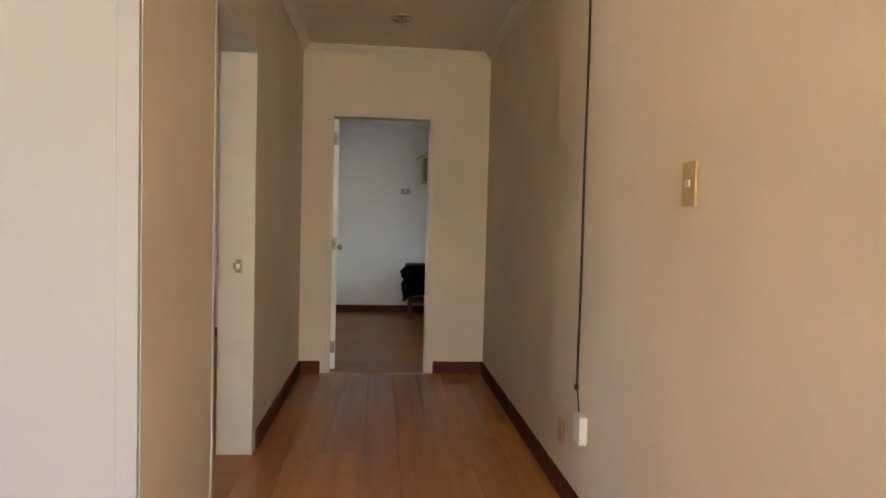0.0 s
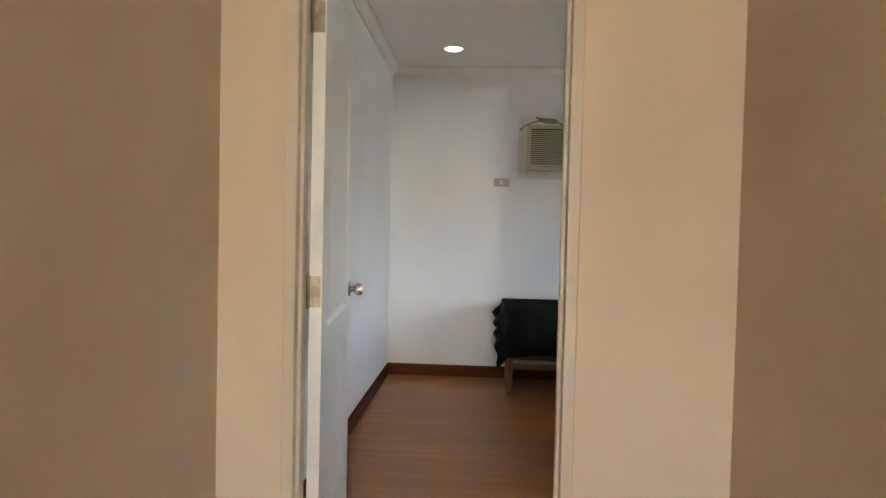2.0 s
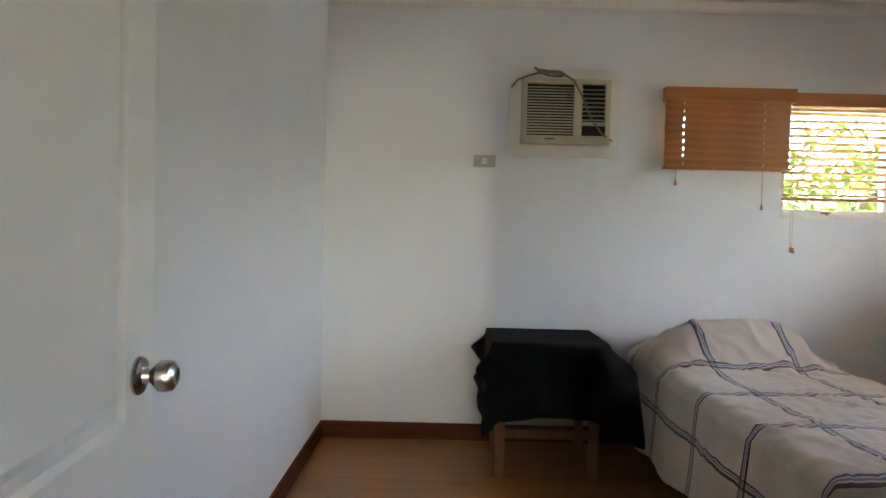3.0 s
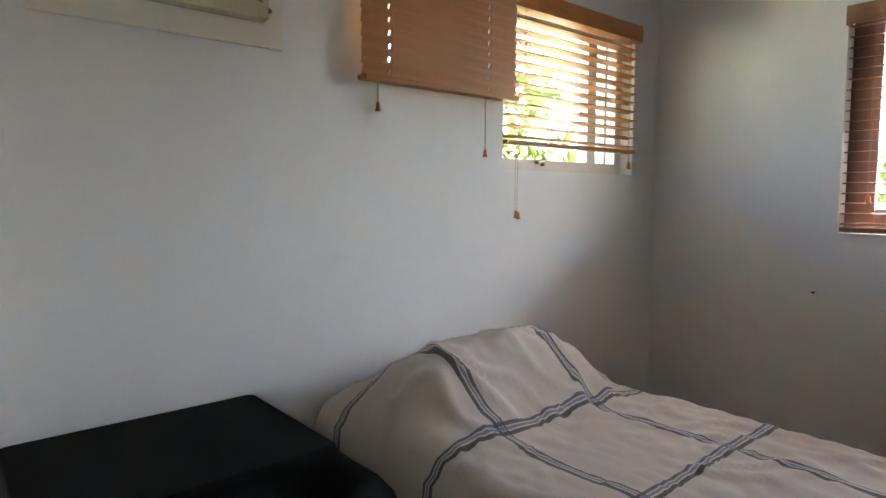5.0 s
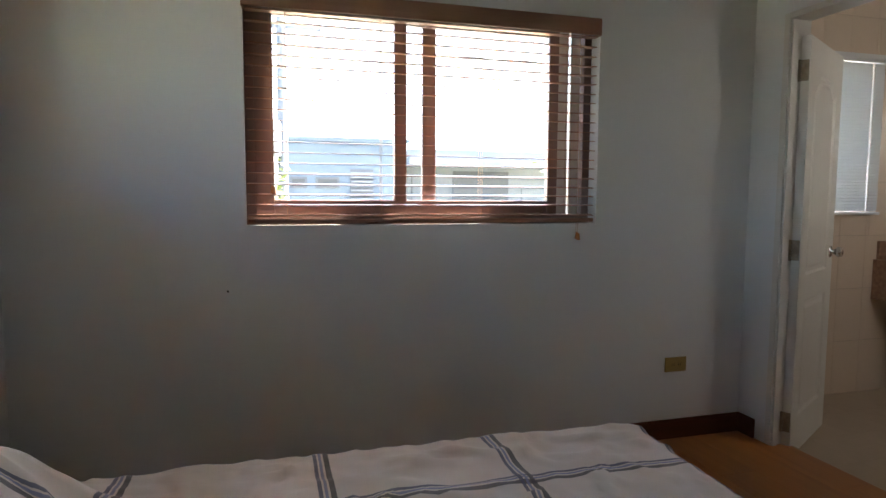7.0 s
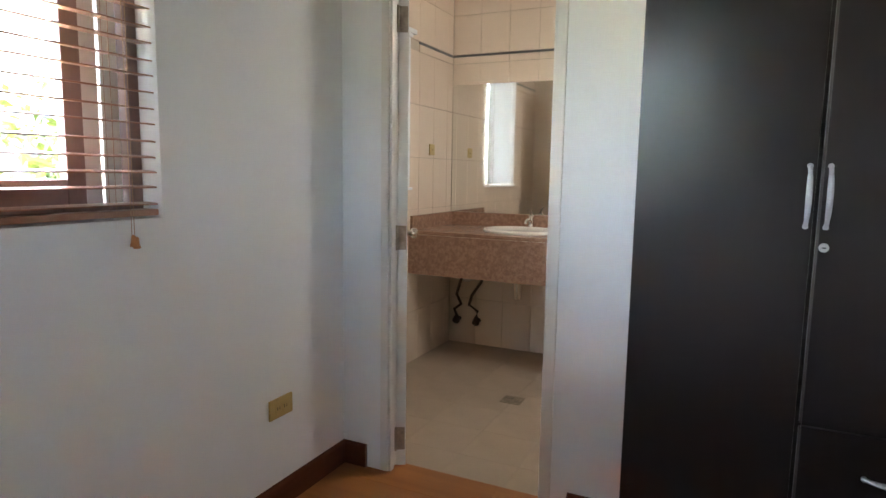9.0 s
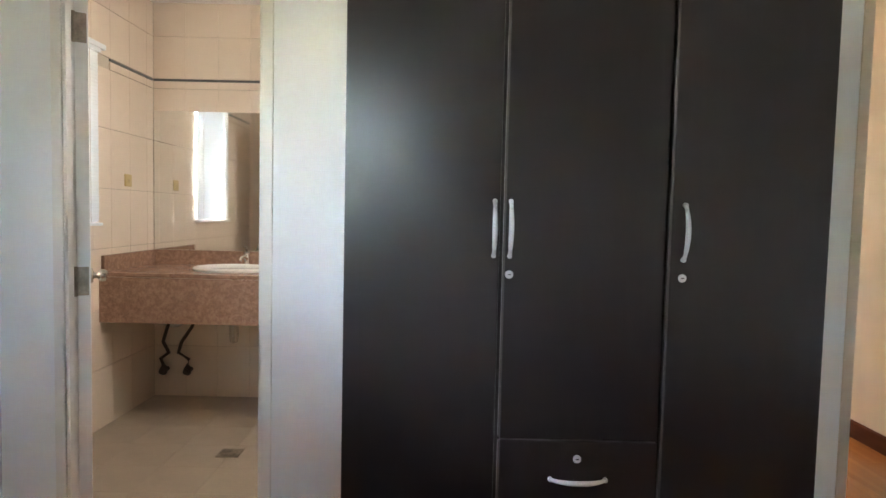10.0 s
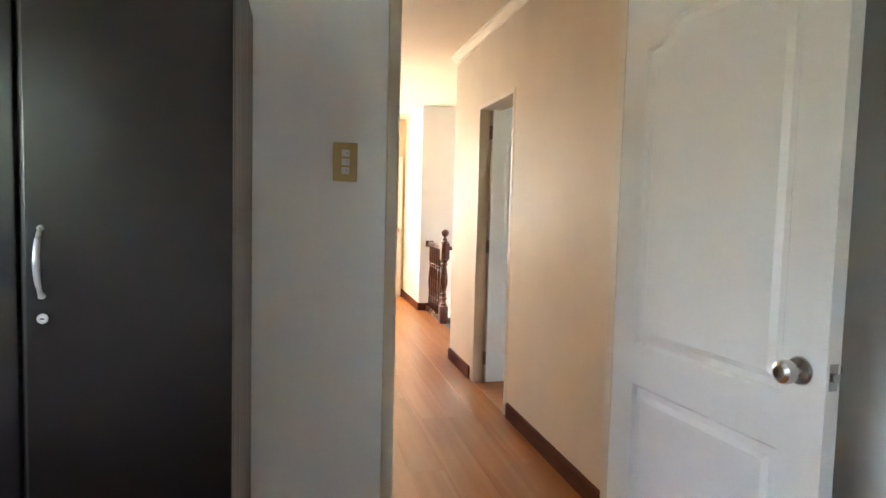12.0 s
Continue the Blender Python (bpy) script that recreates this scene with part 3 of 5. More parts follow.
# ---- blinds ----
def slat_mesh(w, holes, mat, width=0.05):
    """A wooden slat with routed cord holes."""
    bm = bmesh.new()
    xs = [0.0, w]
    for hx in holes:
        xs += [hx - 0.004, hx + 0.004]
    xs.sort()
    ys = [-width / 2, -0.008, 0.008, width / 2]
    grid = {}
    for z in (-0.0019, 0.0019):
        for i, x in enumerate(xs):
            for j, y in enumerate(ys):
                grid[i, j, z] = bm.verts.new((x, y, z - 0.0012 * (y / (width / 2)) ** 2))
    solid = {(i, j): not (j == 1 and i % 2 == 1) for i in range(len(xs) - 1) for j in range(3)}
    for (i, j), s in solid.items():
        if not s:
            continue
        for z in (-0.0019, 0.0019):
            bm.faces.new((grid[i, j, z], grid[i + 1, j, z], grid[i + 1, j + 1, z], grid[i, j + 1, z]))
        for di, dj, a, b in ((-1, 0, (0, 0), (0, 1)), (1, 0, (1, 0), (1, 1)), (0, -1, (0, 0), (1, 0)), (0, 1, (0, 1), (1, 1))):
            if not solid.get((i + di, j + dj)):
                p, q = (i + a[0], j + a[1]), (i + b[0], j + b[1])
                bm.faces.new((grid[(*p, -0.0019)], grid[(*q, -0.0019)], grid[(*q, 0.0019)], grid[(*p, 0.0019)]))
    return finish("slat", bm, mat)


def tassel(bm, x, y, z):
    lathe(bm, [(0.003, 0.032), (0.006, 0.028), (0.007, 0.012), (0.010, 0.002), (0.009, 0.0)], 10, (x, y, z))


def blind(name, m, w, h, label, group, tilt=4.0, pitch=0.044, mat=None, ladders=(0.12, -0.12), cords=(), width=0.05, valance=0.078, cord_y=-0.034):
    """A Venetian blind: local x along its width, -y into the room, z = 0 at its foot."""
    mat = mat or M_BLIND
    top = thing(name, (0, 0, 0), label, "blind", group)
    top.matrix_world = m
    lx = [p if p > 0 else w + p for p in ladders]
    mesh = slat_mesh(w, lx, mat, width)
    z = 0.035
    while z < h - 0.05:
        ob = new("slat", mesh)
        ob.parent = top
        ob.location = (random.uniform(-0.0015, 0.0015), 0, z)
        ob.rotation_euler = (radians(tilt + random.uniform(-1.6, 1.6)), radians(random.uniform(-0.12, 0.12)), 0)
        z += pitch
    boxpart("bottom_rail", top, mat, -0.002, w + 0.002, -0.026, 0.026, 0.0, 0.018, bevel=0.004, local=True)
    boxpart("headrail", top, mat, 0.004, w - 0.004, -0.024, 0.026, h - 0.045, h - 0.003, local=True)
    if valance:
        bm = bmesh.new()
        box(bm, -0.012, w + 0.012, -0.046, -0.036, h - valance, h, 0.003)
        box(bm, -0.012, -0.002, -0.036, 0.02, h - valance, h)
        box(bm, w + 0.002, w + 0.012, -0.036, 0.02, h - valance, h)
        part("valance", bm, mat, top, "wooden valance board", local=True)
    for x in lx:
        bm = bmesh.new()
        for y in (-width / 2 - 0.001, width / 2 + 0.001):
            tube(bm, [(x, y, 0.01), (x, y, h - 0.04)], 0.0009, 5)
        tube(bm, [(x, 0, 0.01), (x, 0, h - 0.04)], 0.0009, 5)
        part("ladder_cord", bm, M_CORD, top, local=True)
    for x, zb, gap in cords:
        bm = bmesh.new()
        for s in (-0.5, 0.5):
            tube(bm, [(x + s * gap * 1.4, cord_y, h - valance * 0.5), (x + s * gap, cord_y, zb + 0.03)], 0.0011, 5)
        part("lift_cord", bm, M_CORD, top, local=True)
        bm = bmesh.new()
        tassel(bm, x, cord_y, zb)
        if gap > 0.004:
            tassel(bm, x + gap, cord_y - 0.002, zb - 0.006)
        part("tassel", bm, M_BLIND, top, "turned wooden cord tassel", local=True, smooth=True)
    return top


G = "wooden Venetian blinds"
blind("venetian_blind", pose(2.012, YN - 0.058, 1.662), 0.735, 0.475, "orange-brown wooden Venetian blind, slats shut, over a small window", G, tilt=-78,
      cords=[(0.085, -0.093, 0.002), (0.60, -0.228, 0.004)], ladders=(0.11, -0.15), cord_y=0.032)
blind("venetian_blind", pose(2.752, YN + 0.006, 1.497), 0.945, 0.635, "orange-brown wooden Venetian blind, slats open, above a sill", G, tilt=-8,
      cords=[(0.042, -0.31, 0.012), (0.87, -0.075, 0.006)], ladders=(0.13, -0.12))
blind("venetian_blind", pose(XE + 0.022, 2.617, 1.128, 0, 0, -90), 1.590, 0.952, "wide wooden Venetian blind, slats open, in a bedroom window", G, tilt=5, mat=M_BLIND_E,
      cords=[(0.10, 0.128, 0.006), (1.50, -0.08, 0.008)], ladders=(0.16, 0.56, 1.02, -0.13))
blind("venetian_blind", pose(W2[0] - 0.03, B_N - 0.032, W2[2] - 0.03), W2[1] - W2[0] + 0.06, 1.16, "wooden Venetian blind, slats open, in the second bedroom", G, tilt=-27, ladders=(0.12, 0.6, -0.12))
blind("white_blind", pose(BX1 - 0.018, WB[1] + 0.03, WB[2] - 0.03, 0, 0, -90), WB[1] - WB[0] + 0.06, WB[3] - WB[2] + 0.06, "white slatted bathroom blind, nearly shut", "", tilt=-74, pitch=0.021, mat=M_WHITEBLIND, ladders=(0.1, -0.1), width=0.025, valance=0.03)


# ---- bedroom: wardrobe ----
WX0, WX1, WY0, WY1, WH = 1.463, 2.674, 0.122, 0.62, 1.88
ward = thing("wardrobe", ((WX0 + WX1) / 2, (WY0 + WY1) / 2, 0), "dark espresso three-door wardrobe against a white wall", "wardrobe")
boxpart("top_panel", ward, M_WARD, WX0 + 0.02, WX1 - 0.02, WY0 + 0.004, WY1, WH - 0.025, WH)
boxpart("back_panel", ward, M_WARD, WX0 + 0.02, WX1 - 0.02, WY0 + 0.004, WY0 + 0.012, 0.06, WH - 0.025)
boxpart("plinth", ward, M_WARD, WX0 + 0.02, WX1 - 0.02, WY0 + 0.03, WY1 - 0.03, 0.0, 0.07)
for x in (1.855, 2.268):
    boxpart("divider", ward, M_WARD, x, x + 0.018, WY0 + 0.012, WY1 - 0.004, 0.07, WH - 0.025)
M_SIDE = material("grey_grained_side_panel", (0.23, 0.205, 0.19), 0.5, var=0.3, scale=3, fine=40, stretch=(9, 9, 0.6))
boxpart("side_panel", ward, M_SIDE, WX0, WX0 + 0.02, WY0 + 0.004, WY1, 0.0, WH, bevel=0.002, label="greyish grained side panel")
boxpart("side_panel", ward, M_SIDE, WX1 - 0.02, WX1, WY0 + 0.004, WY1, 0.0, WH, bevel=0.002, label="greyish grained side panel")
DOORS = ((WX0 + 0.002, 1.857, 0.075), (1.871, 2.270, 0.688), (2.284, WX1 - 0.002, 0.075))


def ward_front(nm, x0, x1, z0, z1, edge):
    p = boxpart(nm, ward, M_WARD, x0, x1, WY1 + 0.001, WY1 + 0.021, z0, z1, bevel=0.003)
    if edge:
        boxpart("edge_strip", p, M_WARD_EDGE, x1 - 0.001, x1 + 0.0045, WY1 + 0.003, WY1 + 0.019, z0 + 0.004, z1 - 0.004, bevel=0.001)
    return p


def bow_handle(parent, a, b, out):
    """A bowed bar between two feet."""
    pts = []
    a, b = Vector(a), Vector(b)
    for k in range(13):
        u = k / 12
        pts.append(a.lerp(b, u) + Vector((0, out * (1 - (2 * u - 1) ** 2) ** 0.8 + 0.004, 0)))
    bm = bmesh.new()
    tube(bm, pts, [0.0045 + 0.0022 * math.sin(math.pi * k / 12) for k in range(13)], 10)
    for p in (a, b):
        lathe(bm, [(0.0065, 0.0), (0.006, 0.008)], 10, tuple(p), "y")
    part("handle", bm, M_HANDLE, parent, "satin grey bow handle", smooth=True)


def keyhole(parent, x, z):
    bm = bmesh.new()
    y = WY1 + 0.021
    lathe(bm, [(0.0105, y), (0.0105, y + 0.002), (0.009, y + 0.004), (0.006, y + 0.0045), (0.0055, y + 0.003), (0.001, y + 0.003)], 18, (x, 0, z), "y")
    lock = part("lock", bm, M_HANDLE, parent, "round steel cylinder lock", smooth=True)
    boxpart("key_slot", lock, M_AC_DARK, x - 0.004, x + 0.004, y + 0.003, y + 0.0042, z - 0.0012, z + 0.0012)


for (x0, x1, z0), hx in zip(DOORS, (1.826, 2.258, 2.298)):
    d = ward_front("door", x0, x1, z0, WH - 0.004, hx != 2.298)
    bow_handle(d, (hx, WY1 + 0.021, 1.152), (hx, WY1 + 0.021, 1.288), 0.024)
    if hx != 2.298:
        keyhole(d, hx, 1.106)
d = ward_front("drawer", 1.871, 2.270, 0.39, 0.684, True)
bow_handle(d, (1.999, WY1 + 0.021, 0.587), (2.139, WY1 + 0.021, 0.586), 0.024)
keyhole(d, 2.072, 0.639)
ward_front("drawer", 1.871, 2.270, 0.075, 0.386, True)


# ---- bedroom: bed ----
BED = (1.84, 2.82, 1.52, 3.46)
bed = thing("bed", ((BED[0] + BED[1]) / 2, (BED[2] + BED[3]) / 2, 0), "single bed with a dark base in a corner of the bedroom", "bed")
boxpart("base", bed, M_MATTRESS, BED[0] + 0.05, BED[1] - 0.04, BED[2] + 0.05, BED[3] - 0.02, 0.12, 0.34, bevel=0.01)
boxpart("mattress", bed, M_BOARD, BED[0] + 0.03, BED[1] - 0.02, BED[2] + 0.03, BED[3] - 0.01, 0.345, 0.572, bevel=0.02)
for x in (BED[0] + 0.10, BED[1] - 0.10):
    for y in (BED[2] + 0.12, BED[3] - 0.12):
        boxpart("leg", bed, M_MATTRESS, x - 0.03, x + 0.03, y - 0.03, y + 0.03, 0.0, 0.125)


def smooth01(a, b, v):
    u = min(max((v - a) / (b - a), 0), 1)
    return u * u * (3 - 2 * u)


def bedspread():
    """A cloth laid over bed and pillow: a sheet in arc lengths (u across, v along), with folds."""
    x0, x1, y0, y1 = BED
    top_z, drop, r = 0.592, 0.43, 0.05
    bm = bmesh.new()
    uvl = bm.loops.layers.uv.new("cloth")
    w, l = x1 - x0, y1 - y0
    NU, NV = 110, 170
    us = [-drop + (w + 2 * drop) * i / NU for i in range(NU + 1)]
    vs = [-0.40 + (l + 0.40) * j / NV for j in range(NV + 1)]

    def fold(s, lim):
        """Place and fall along one way, for a length s past an edge at 0."""
        if s >= r:
            return s, 0.0
        a = (r - s) / r
        if a < math.pi / 2:
            return r - r * math.sin(a), r - r * math.cos(a)
        return -0.02 * (a - math.pi / 2) * 0.3, r + (r * a - r * math.pi / 2)

    grid = []
    for v in vs:
        row = []
        for u in us:
            px, fx = fold(u, w) if u < w / 2 else fold(w - u, w)
            if u >= w / 2:
                px = w - px
            py, fy = fold(v, l) if v < l / 2 else (v, 0.0)
            x, y = x0 + px, y0 + py
            fall = max(fx, fy) if min(fx, fy) <= 0 else max(fx, fy) + 0.25 * min(fx, fy)
            z = top_z - fall
            mound = smooth01(-0.08, 0.26, px) * smooth01(0.02, 0.27, w - px) * smooth01(y1 - 0.65, y1 - 0.33, y) * (1 - 0.75 * smooth01(y1 - 0.27, y1 + 0.04, y))
            z += 0.195 * mound * (1 - 0.06 * math.cos(6 * px))
            n1 = noise.noise(Vector((x * 5, y * 5, 1.7)))
            n2 = noise.noise(Vector((x * 16, y * 16 + 4 * n1, 4.1)))
            ridge = max(0, 1 - abs(n1) * 7)
            near_pillow = smooth01(y1 - 0.85, y1 - 0.5, y)
            n3 = noise.noise(Vector((x * 9 + 1.5 * n1, y * 2.2, 7.7)))
            drape = max(0, 1 - abs(n3) * 4.5)
            front = smooth01(y1 - 0.78, y1 - 0.52, y) * (1 - smooth01(y1 - 0.38, y1 - 0.22, y))
            n4 = noise.noise(Vector((x * 7 + y * 4, y * 3 - x * 2, 2.3)))
            n5 = noise.noise(Vector((x * 15 + 2 * n1, y * 1.7 + n4, 5.9)))
            long_fold = max(0, 1 - abs(n5) * 6)
            crease = max(0, 1 - abs(n4) * 9) * (0.6 + 0.8 * n1)
            z += 0.006 * n1 + 0.004 * n2 + 0.013 * crease + 0.006 * long_fold + (0.006 + 0.008 * near_pillow) * ridge * (1 if fall < 0.02 else 0.3) + 0.024 * front * drape
            if fx > 0.05:
                wav = 0.016 * math.sin(v * 13 + 2.5 * noise.noise(Vector((v * 2, 3, 0)))) * smooth01(0.05, 0.4, fx)
                x += (-1 if u < w / 2 else 0.4) * (0.012 + wav + 0.012 * n1)
                z += 0.03 * noise.noise(Vector((v * 3, 9, 0))) * smooth01(0.25, 0.43, fx)
            if fy > 0.05:
                y += -0.012 - 0.014 * math.sin(u * 12) * smooth01(0.05, 0.4, fy)
            if v > l - 0.03:
                z = max(z, 0.2)
            row.append((bm.verts.new((x, min(y, YN - 0.022), z)), u, v))
        grid.append(row)
    for j in range(NV):
        for i in range(NU):
            q = (grid[j][i], grid[j][i + 1], grid[j + 1][i + 1], grid[j + 1][i])
            f = bm.faces.new([p[0] for p in q])
            f.smooth = True
            for lp, p in zip(f.loops, q):
                lp[uvl].uv = (p[1], p[2])
    return bm


def stripe_cloth():
    """Unbleached cotton with a wide check of dark and blue lines, woven along the cloth's own lengths."""
    m = material("checked_cotton", (0.62, 0.55, 0.475), 0.85, var=0.1, scale=5, fine=220, bump=0.08, sheen=0.2)
    n, l = m.node_tree.nodes, m.node_tree.links
    b = n["Principled BSDF"]
    plain = b.inputs["Base Color"].links[0].from_socket
    uv = n.new("ShaderNodeUVMap")
    uv.uv_map = "cloth"
    sep = n.new("ShaderNodeSeparateXYZ")
    l.new(uv.outputs[0], sep.inputs[0])

    def math_node(op, a, c, c2=None):
        q = n.new("ShaderNodeMath")
        q.operation = op
        l.new(a, q.inputs[0])
        if c is not None:
            if isinstance(c, float):
                q.inputs[1].default_value = c
            else:
                l.new(c, q.inputs[1])
        if c2 is not None:
            q.inputs[2].default_value = c2
        return q.outputs[0]

    cur = plain
    for axis, first, period in ((0, 0.246, 0.43), (1, 0.461, 0.445)):
        s = math_node("ADD", sep.outputs[axis], 10 * period - first + 0.235)
        s = math_node("MODULO", s, period)
        for centre, half, col in ((0.221, 0.0065, (0.035, 0.030, 0.040)), (0.236, 0.0035, (0.16, 0.18, 0.30)), (0.248, 0.0045, (0.06, 0.065, 0.12))):
            d = math_node("COMPARE", s, float(centre), half)
            mix = n.new("ShaderNodeMix")
            mix.data_type = "RGBA"
            l.new(math_node("MULTIPLY", d, 0.88), mix.inputs["Factor"])
            l.new(cur, mix.inputs["A"])
            mix.inputs["B"].default_value = (*col, 1)
            cur = mix.outputs["Result"]
    l.new(cur, b.inputs["Base Color"])
    return m


spread = new("bedspread", finish("bedspread", bedspread(), stripe_cloth()))
sol = spread.modifiers.new("thickness", "SOLIDIFY")
sol.thickness, sol.offset = 0.004, 1.0
tagged(spread, "beige cotton bedspread with a wide blue check, pulled over a pillow", "bedspread")


# ---- bedroom: table with cloth ----
TX0, TX1, TY0, TY1, TZ = 0.99, 1.575, 2.92, 3.38, 0.70
table = thing("side_table", ((TX0 + TX1) / 2, (TY0 + TY1) / 2, 0), "small plain wooden side table under a black cloth", "table")
boxpart("tabletop", table, M_TABLE, TX0, TX1, TY0, TY1, TZ - 0.03, TZ - 0.004, bevel=0.004)
for x in (TX0 + 0.05, TX1 - 0.05):
    for y in (TY0 + 0.05, TY1 - 0.05):
        boxpart("leg", table, M_TABLE, x - 0.022, x + 0.022, y - 0.022, y + 0.022, 0.0, TZ - 0.03, bevel=0.003)
for y in (TY0 + 0.05, TY1 - 0.05):
    boxpart("stretcher", table, M_TABLE, TX0 + 0.072, TX1 - 0.072, y - 0.012, y + 0.012, 0.20, 0.245)


def tablecloth():
    """A top and a hanging skirt, folded at the corners, with ears on the free side."""
    bm = bmesh.new()
    cx, cy = (TX0 + TX1) / 2, (TY0 + TY1) / 2
    hx, hy, r = (TX1 - TX0) / 2 + 0.006, (TY1 - TY0) / 2 + 0.006, 0.018
    loop = []
    for sx, sy, a0 in ((1, -1, -90), (1, 1, 0), (-1, 1, 90), (-1, -1, 180)):
        for k in range(7):
            a = radians(a0 + 15 * k)
            loop.append((sx * (hx - r) + r * math.cos(a), sy * (hy - r) + r * math.sin(a), math.cos(a), math.sin(a), 1.0 - abs(k - 3) / 4))
        nx, ny = {(1, -1): (1, 0), (1, 1): (0, 1), (-1, 1): (-1, 0), (-1, -1): (0, -1)}[sx, sy]
        p0 = loop[-1]
        ln = 2 * (hy if nx else hx) - 2 * r
        for k in range(1, 20):
            u = k / 20
            loop.append((p0[0] - ny * ln * u, p0[1] + nx * ln * u, nx, ny, 0.0))
    rows = 18
    grid = []
    for q in range(rows + 1):
        t = q / rows
        ring = []
        for i, (x, y, nx, ny, corner) in enumerate(loop):
            s = i / len(loop) * 2 * math.pi
            left = 1 if x < -hx + 0.06 else 0
            drop = 0.385 + 0.085 * corner + 0.012 * math.sin(5 * s + 1)
            wave = 0.010 * math.sin(11 * s) + 0.007 * math.sin(23 * s + 2)
            out = (0.016 + wave) * t + 0.055 * corner * t
            if left and corner:
                out += corner * (0.11 * max(0, 1 - abs(t - 0.27) / 0.19) + 0.06 * max(0, 1 - abs(t - 0.66) / 0.15))
            if x > hx - 0.06:
                out += 0.13 * smooth01(0, 0.3, t) * (0.75 + 0.25 * corner)
            fall = drop * t
            px = min(cx + x + nx * out, BED[0] - 0.03)
            ring.append(bm.verts.new((px, min(cy + y + ny * out, YN - 0.03), TZ + 0.004 - fall - (0.0 if q else -0.0))))
        grid.append(ring)
    n = len(loop)
    for a, b in zip(grid, grid[1:]):
        for k in range(n):
            f = bm.faces.new((a[k], a[(k + 1) % n], b[(k + 1) % n], b[k]))
            f.smooth = True
    bm.faces.new(grid[0])
    return bm


cloth = new("tablecloth", finish("tablecloth", tablecloth(), M_CLOTH))
sol = cloth.modifiers.new("thickness", "SOLIDIFY")
sol.thickness, sol.offset = 0.003, 1.0
tagged(cloth, "black cloth hanging in pointed folds over a side table", "tablecloth")


# ---- bedroom: air conditioner, outlets, switch, lamps ----
ac = thing("air_conditioner", (1.40, YN, 1.74), "cream window air conditioner set in a white board", "air conditioner")
for b in ((1.06, 1.13, 1.722, 2.25), (1.657, 1.722, 1.722, 2.25), (1.13, 1.657, 1.722, 1.793), (1.13, 1.657, 2.18, 2.25)):
    boxpart("mounting_board", ac, M_BOARD, b[0], b[1], YN - 0.014, YN - 0.0005, b[2], b[3], label="white painted mounting board")
A0, A1, AZ0, AZ1, AF = 1.132, 1.655, 1.795, 2.178, YN - 0.058
bm = bmesh.new()
GX = 1.462
for b in ((A0, A0 + 0.03, AZ0, AZ1), (GX - 0.02, GX + 0.025, AZ0 + 0.05, AZ1 - 0.03), (A1 - 0.03, A1, AZ0, AZ1), (A0 + 0.03, A1 - 0.03, AZ0, AZ0 + 0.05), (A0 + 0.03, A1 - 0.03, AZ1 - 0.03, AZ1)):
    box(bm, b[0], b[1], AF, YN - 0.001, b[2], b[3], 0.003)
part("housing", bm, M_AC, ac)
boxpart("grille_back", ac, M_AC_DARK, A0 + 0.03, A1 - 0.03, YN - 0.03, YN - 0.002, AZ0 + 0.05, AZ1 - 0.03)
n = 17
for k in range(n):
    z = AZ0 + 0.058 + k * (AZ1 - AZ0 - 0.096) / n
    bm = bmesh.new()
    vs = [bm.verts.new(p) for x in (A0 + 0.03, GX - 0.02) for p in ((x, AF + 0.004, z), (x, AF + 0.004, z + 0.0075), (x, AF + 0.03, z + 0.013), (x, AF + 0.03, z + 0.006))]
    for q in ((0, 1, 5, 4), (1, 2, 6, 5), (2, 3, 7, 6), (3, 0, 4, 7), (3, 2, 1, 0), (4, 5, 6, 7)):
        bm.faces.new([vs[i] for i in q])
    part("louvre", bm, M_AC, ac)
for k in range(8):
    z = AZ0 + 0.145 + k * 0.0255
    boxpart("outlet_slat", ac, M_AC, GX + 0.025, A1 - 0.03, AF + 0.012, AF + 0.03, z, z + 0.004)
boxpart("control_bar", ac, M_AC, GX + 0.025, A1 - 0.03, AF + 0.002, AF + 0.03, AZ0 + 0.112, AZ0 + 0.132)
boxpart("control_cover", ac, material("brown_control_flap", (0.035, 0.018, 0.012), 0.3), GX + 0.025, A1 - 0.03, AF + 0.008, AF + 0.03, AZ0 + 0.052, AZ0 + 0.110)
boxpart("badge", ac, M_AC_DARK, 1.27, 1.33, AF - 0.002, AF + 0.001, AZ0 + 0.026, AZ0 + 0.032, label="small dark badge")
bm = bmesh.new()
tube(bm, [(1.07, AF + 0.03, 2.13), (1.10, AF, 2.165), (1.16, AF + 0.01, 2.192), (1.22, AF + 0.02, 2.212), (1.30, AF + 0.02, 2.216), (1.37, AF + 0.01, 2.208), (1.43, AF - 0.01, 2.17), (1.48, AF - 0.012, 2.08), (1.535, AF - 0.012, 1.95), (1.60, AF - 0.010, 1.86), (1.67, AF + 0.02, 1.822)], 0.006)
part("power_cord", bm, M_CABLE, ac, "loose grey power cord", smooth=True)
bm = bmesh.new()
tube(bm, [(1.20, AF + 0.012, 2.246), (1.235, AF + 0.012, 2.216), (1.29, AF + 0.014, 2.198), (1.36, AF + 0.02, 2.197), (1.385, AF + 0.02, 2.206), (1.36, AF + 0.03, 2.226), (1.28, AF + 0.03, 2.228), (1.22, AF + 0.03, 2.235)], 0.008)
part("cord_bundle", bm, M_CABLE, ac, "folded bundle of grey cord", smooth=True)
ac.location.x += 0.035


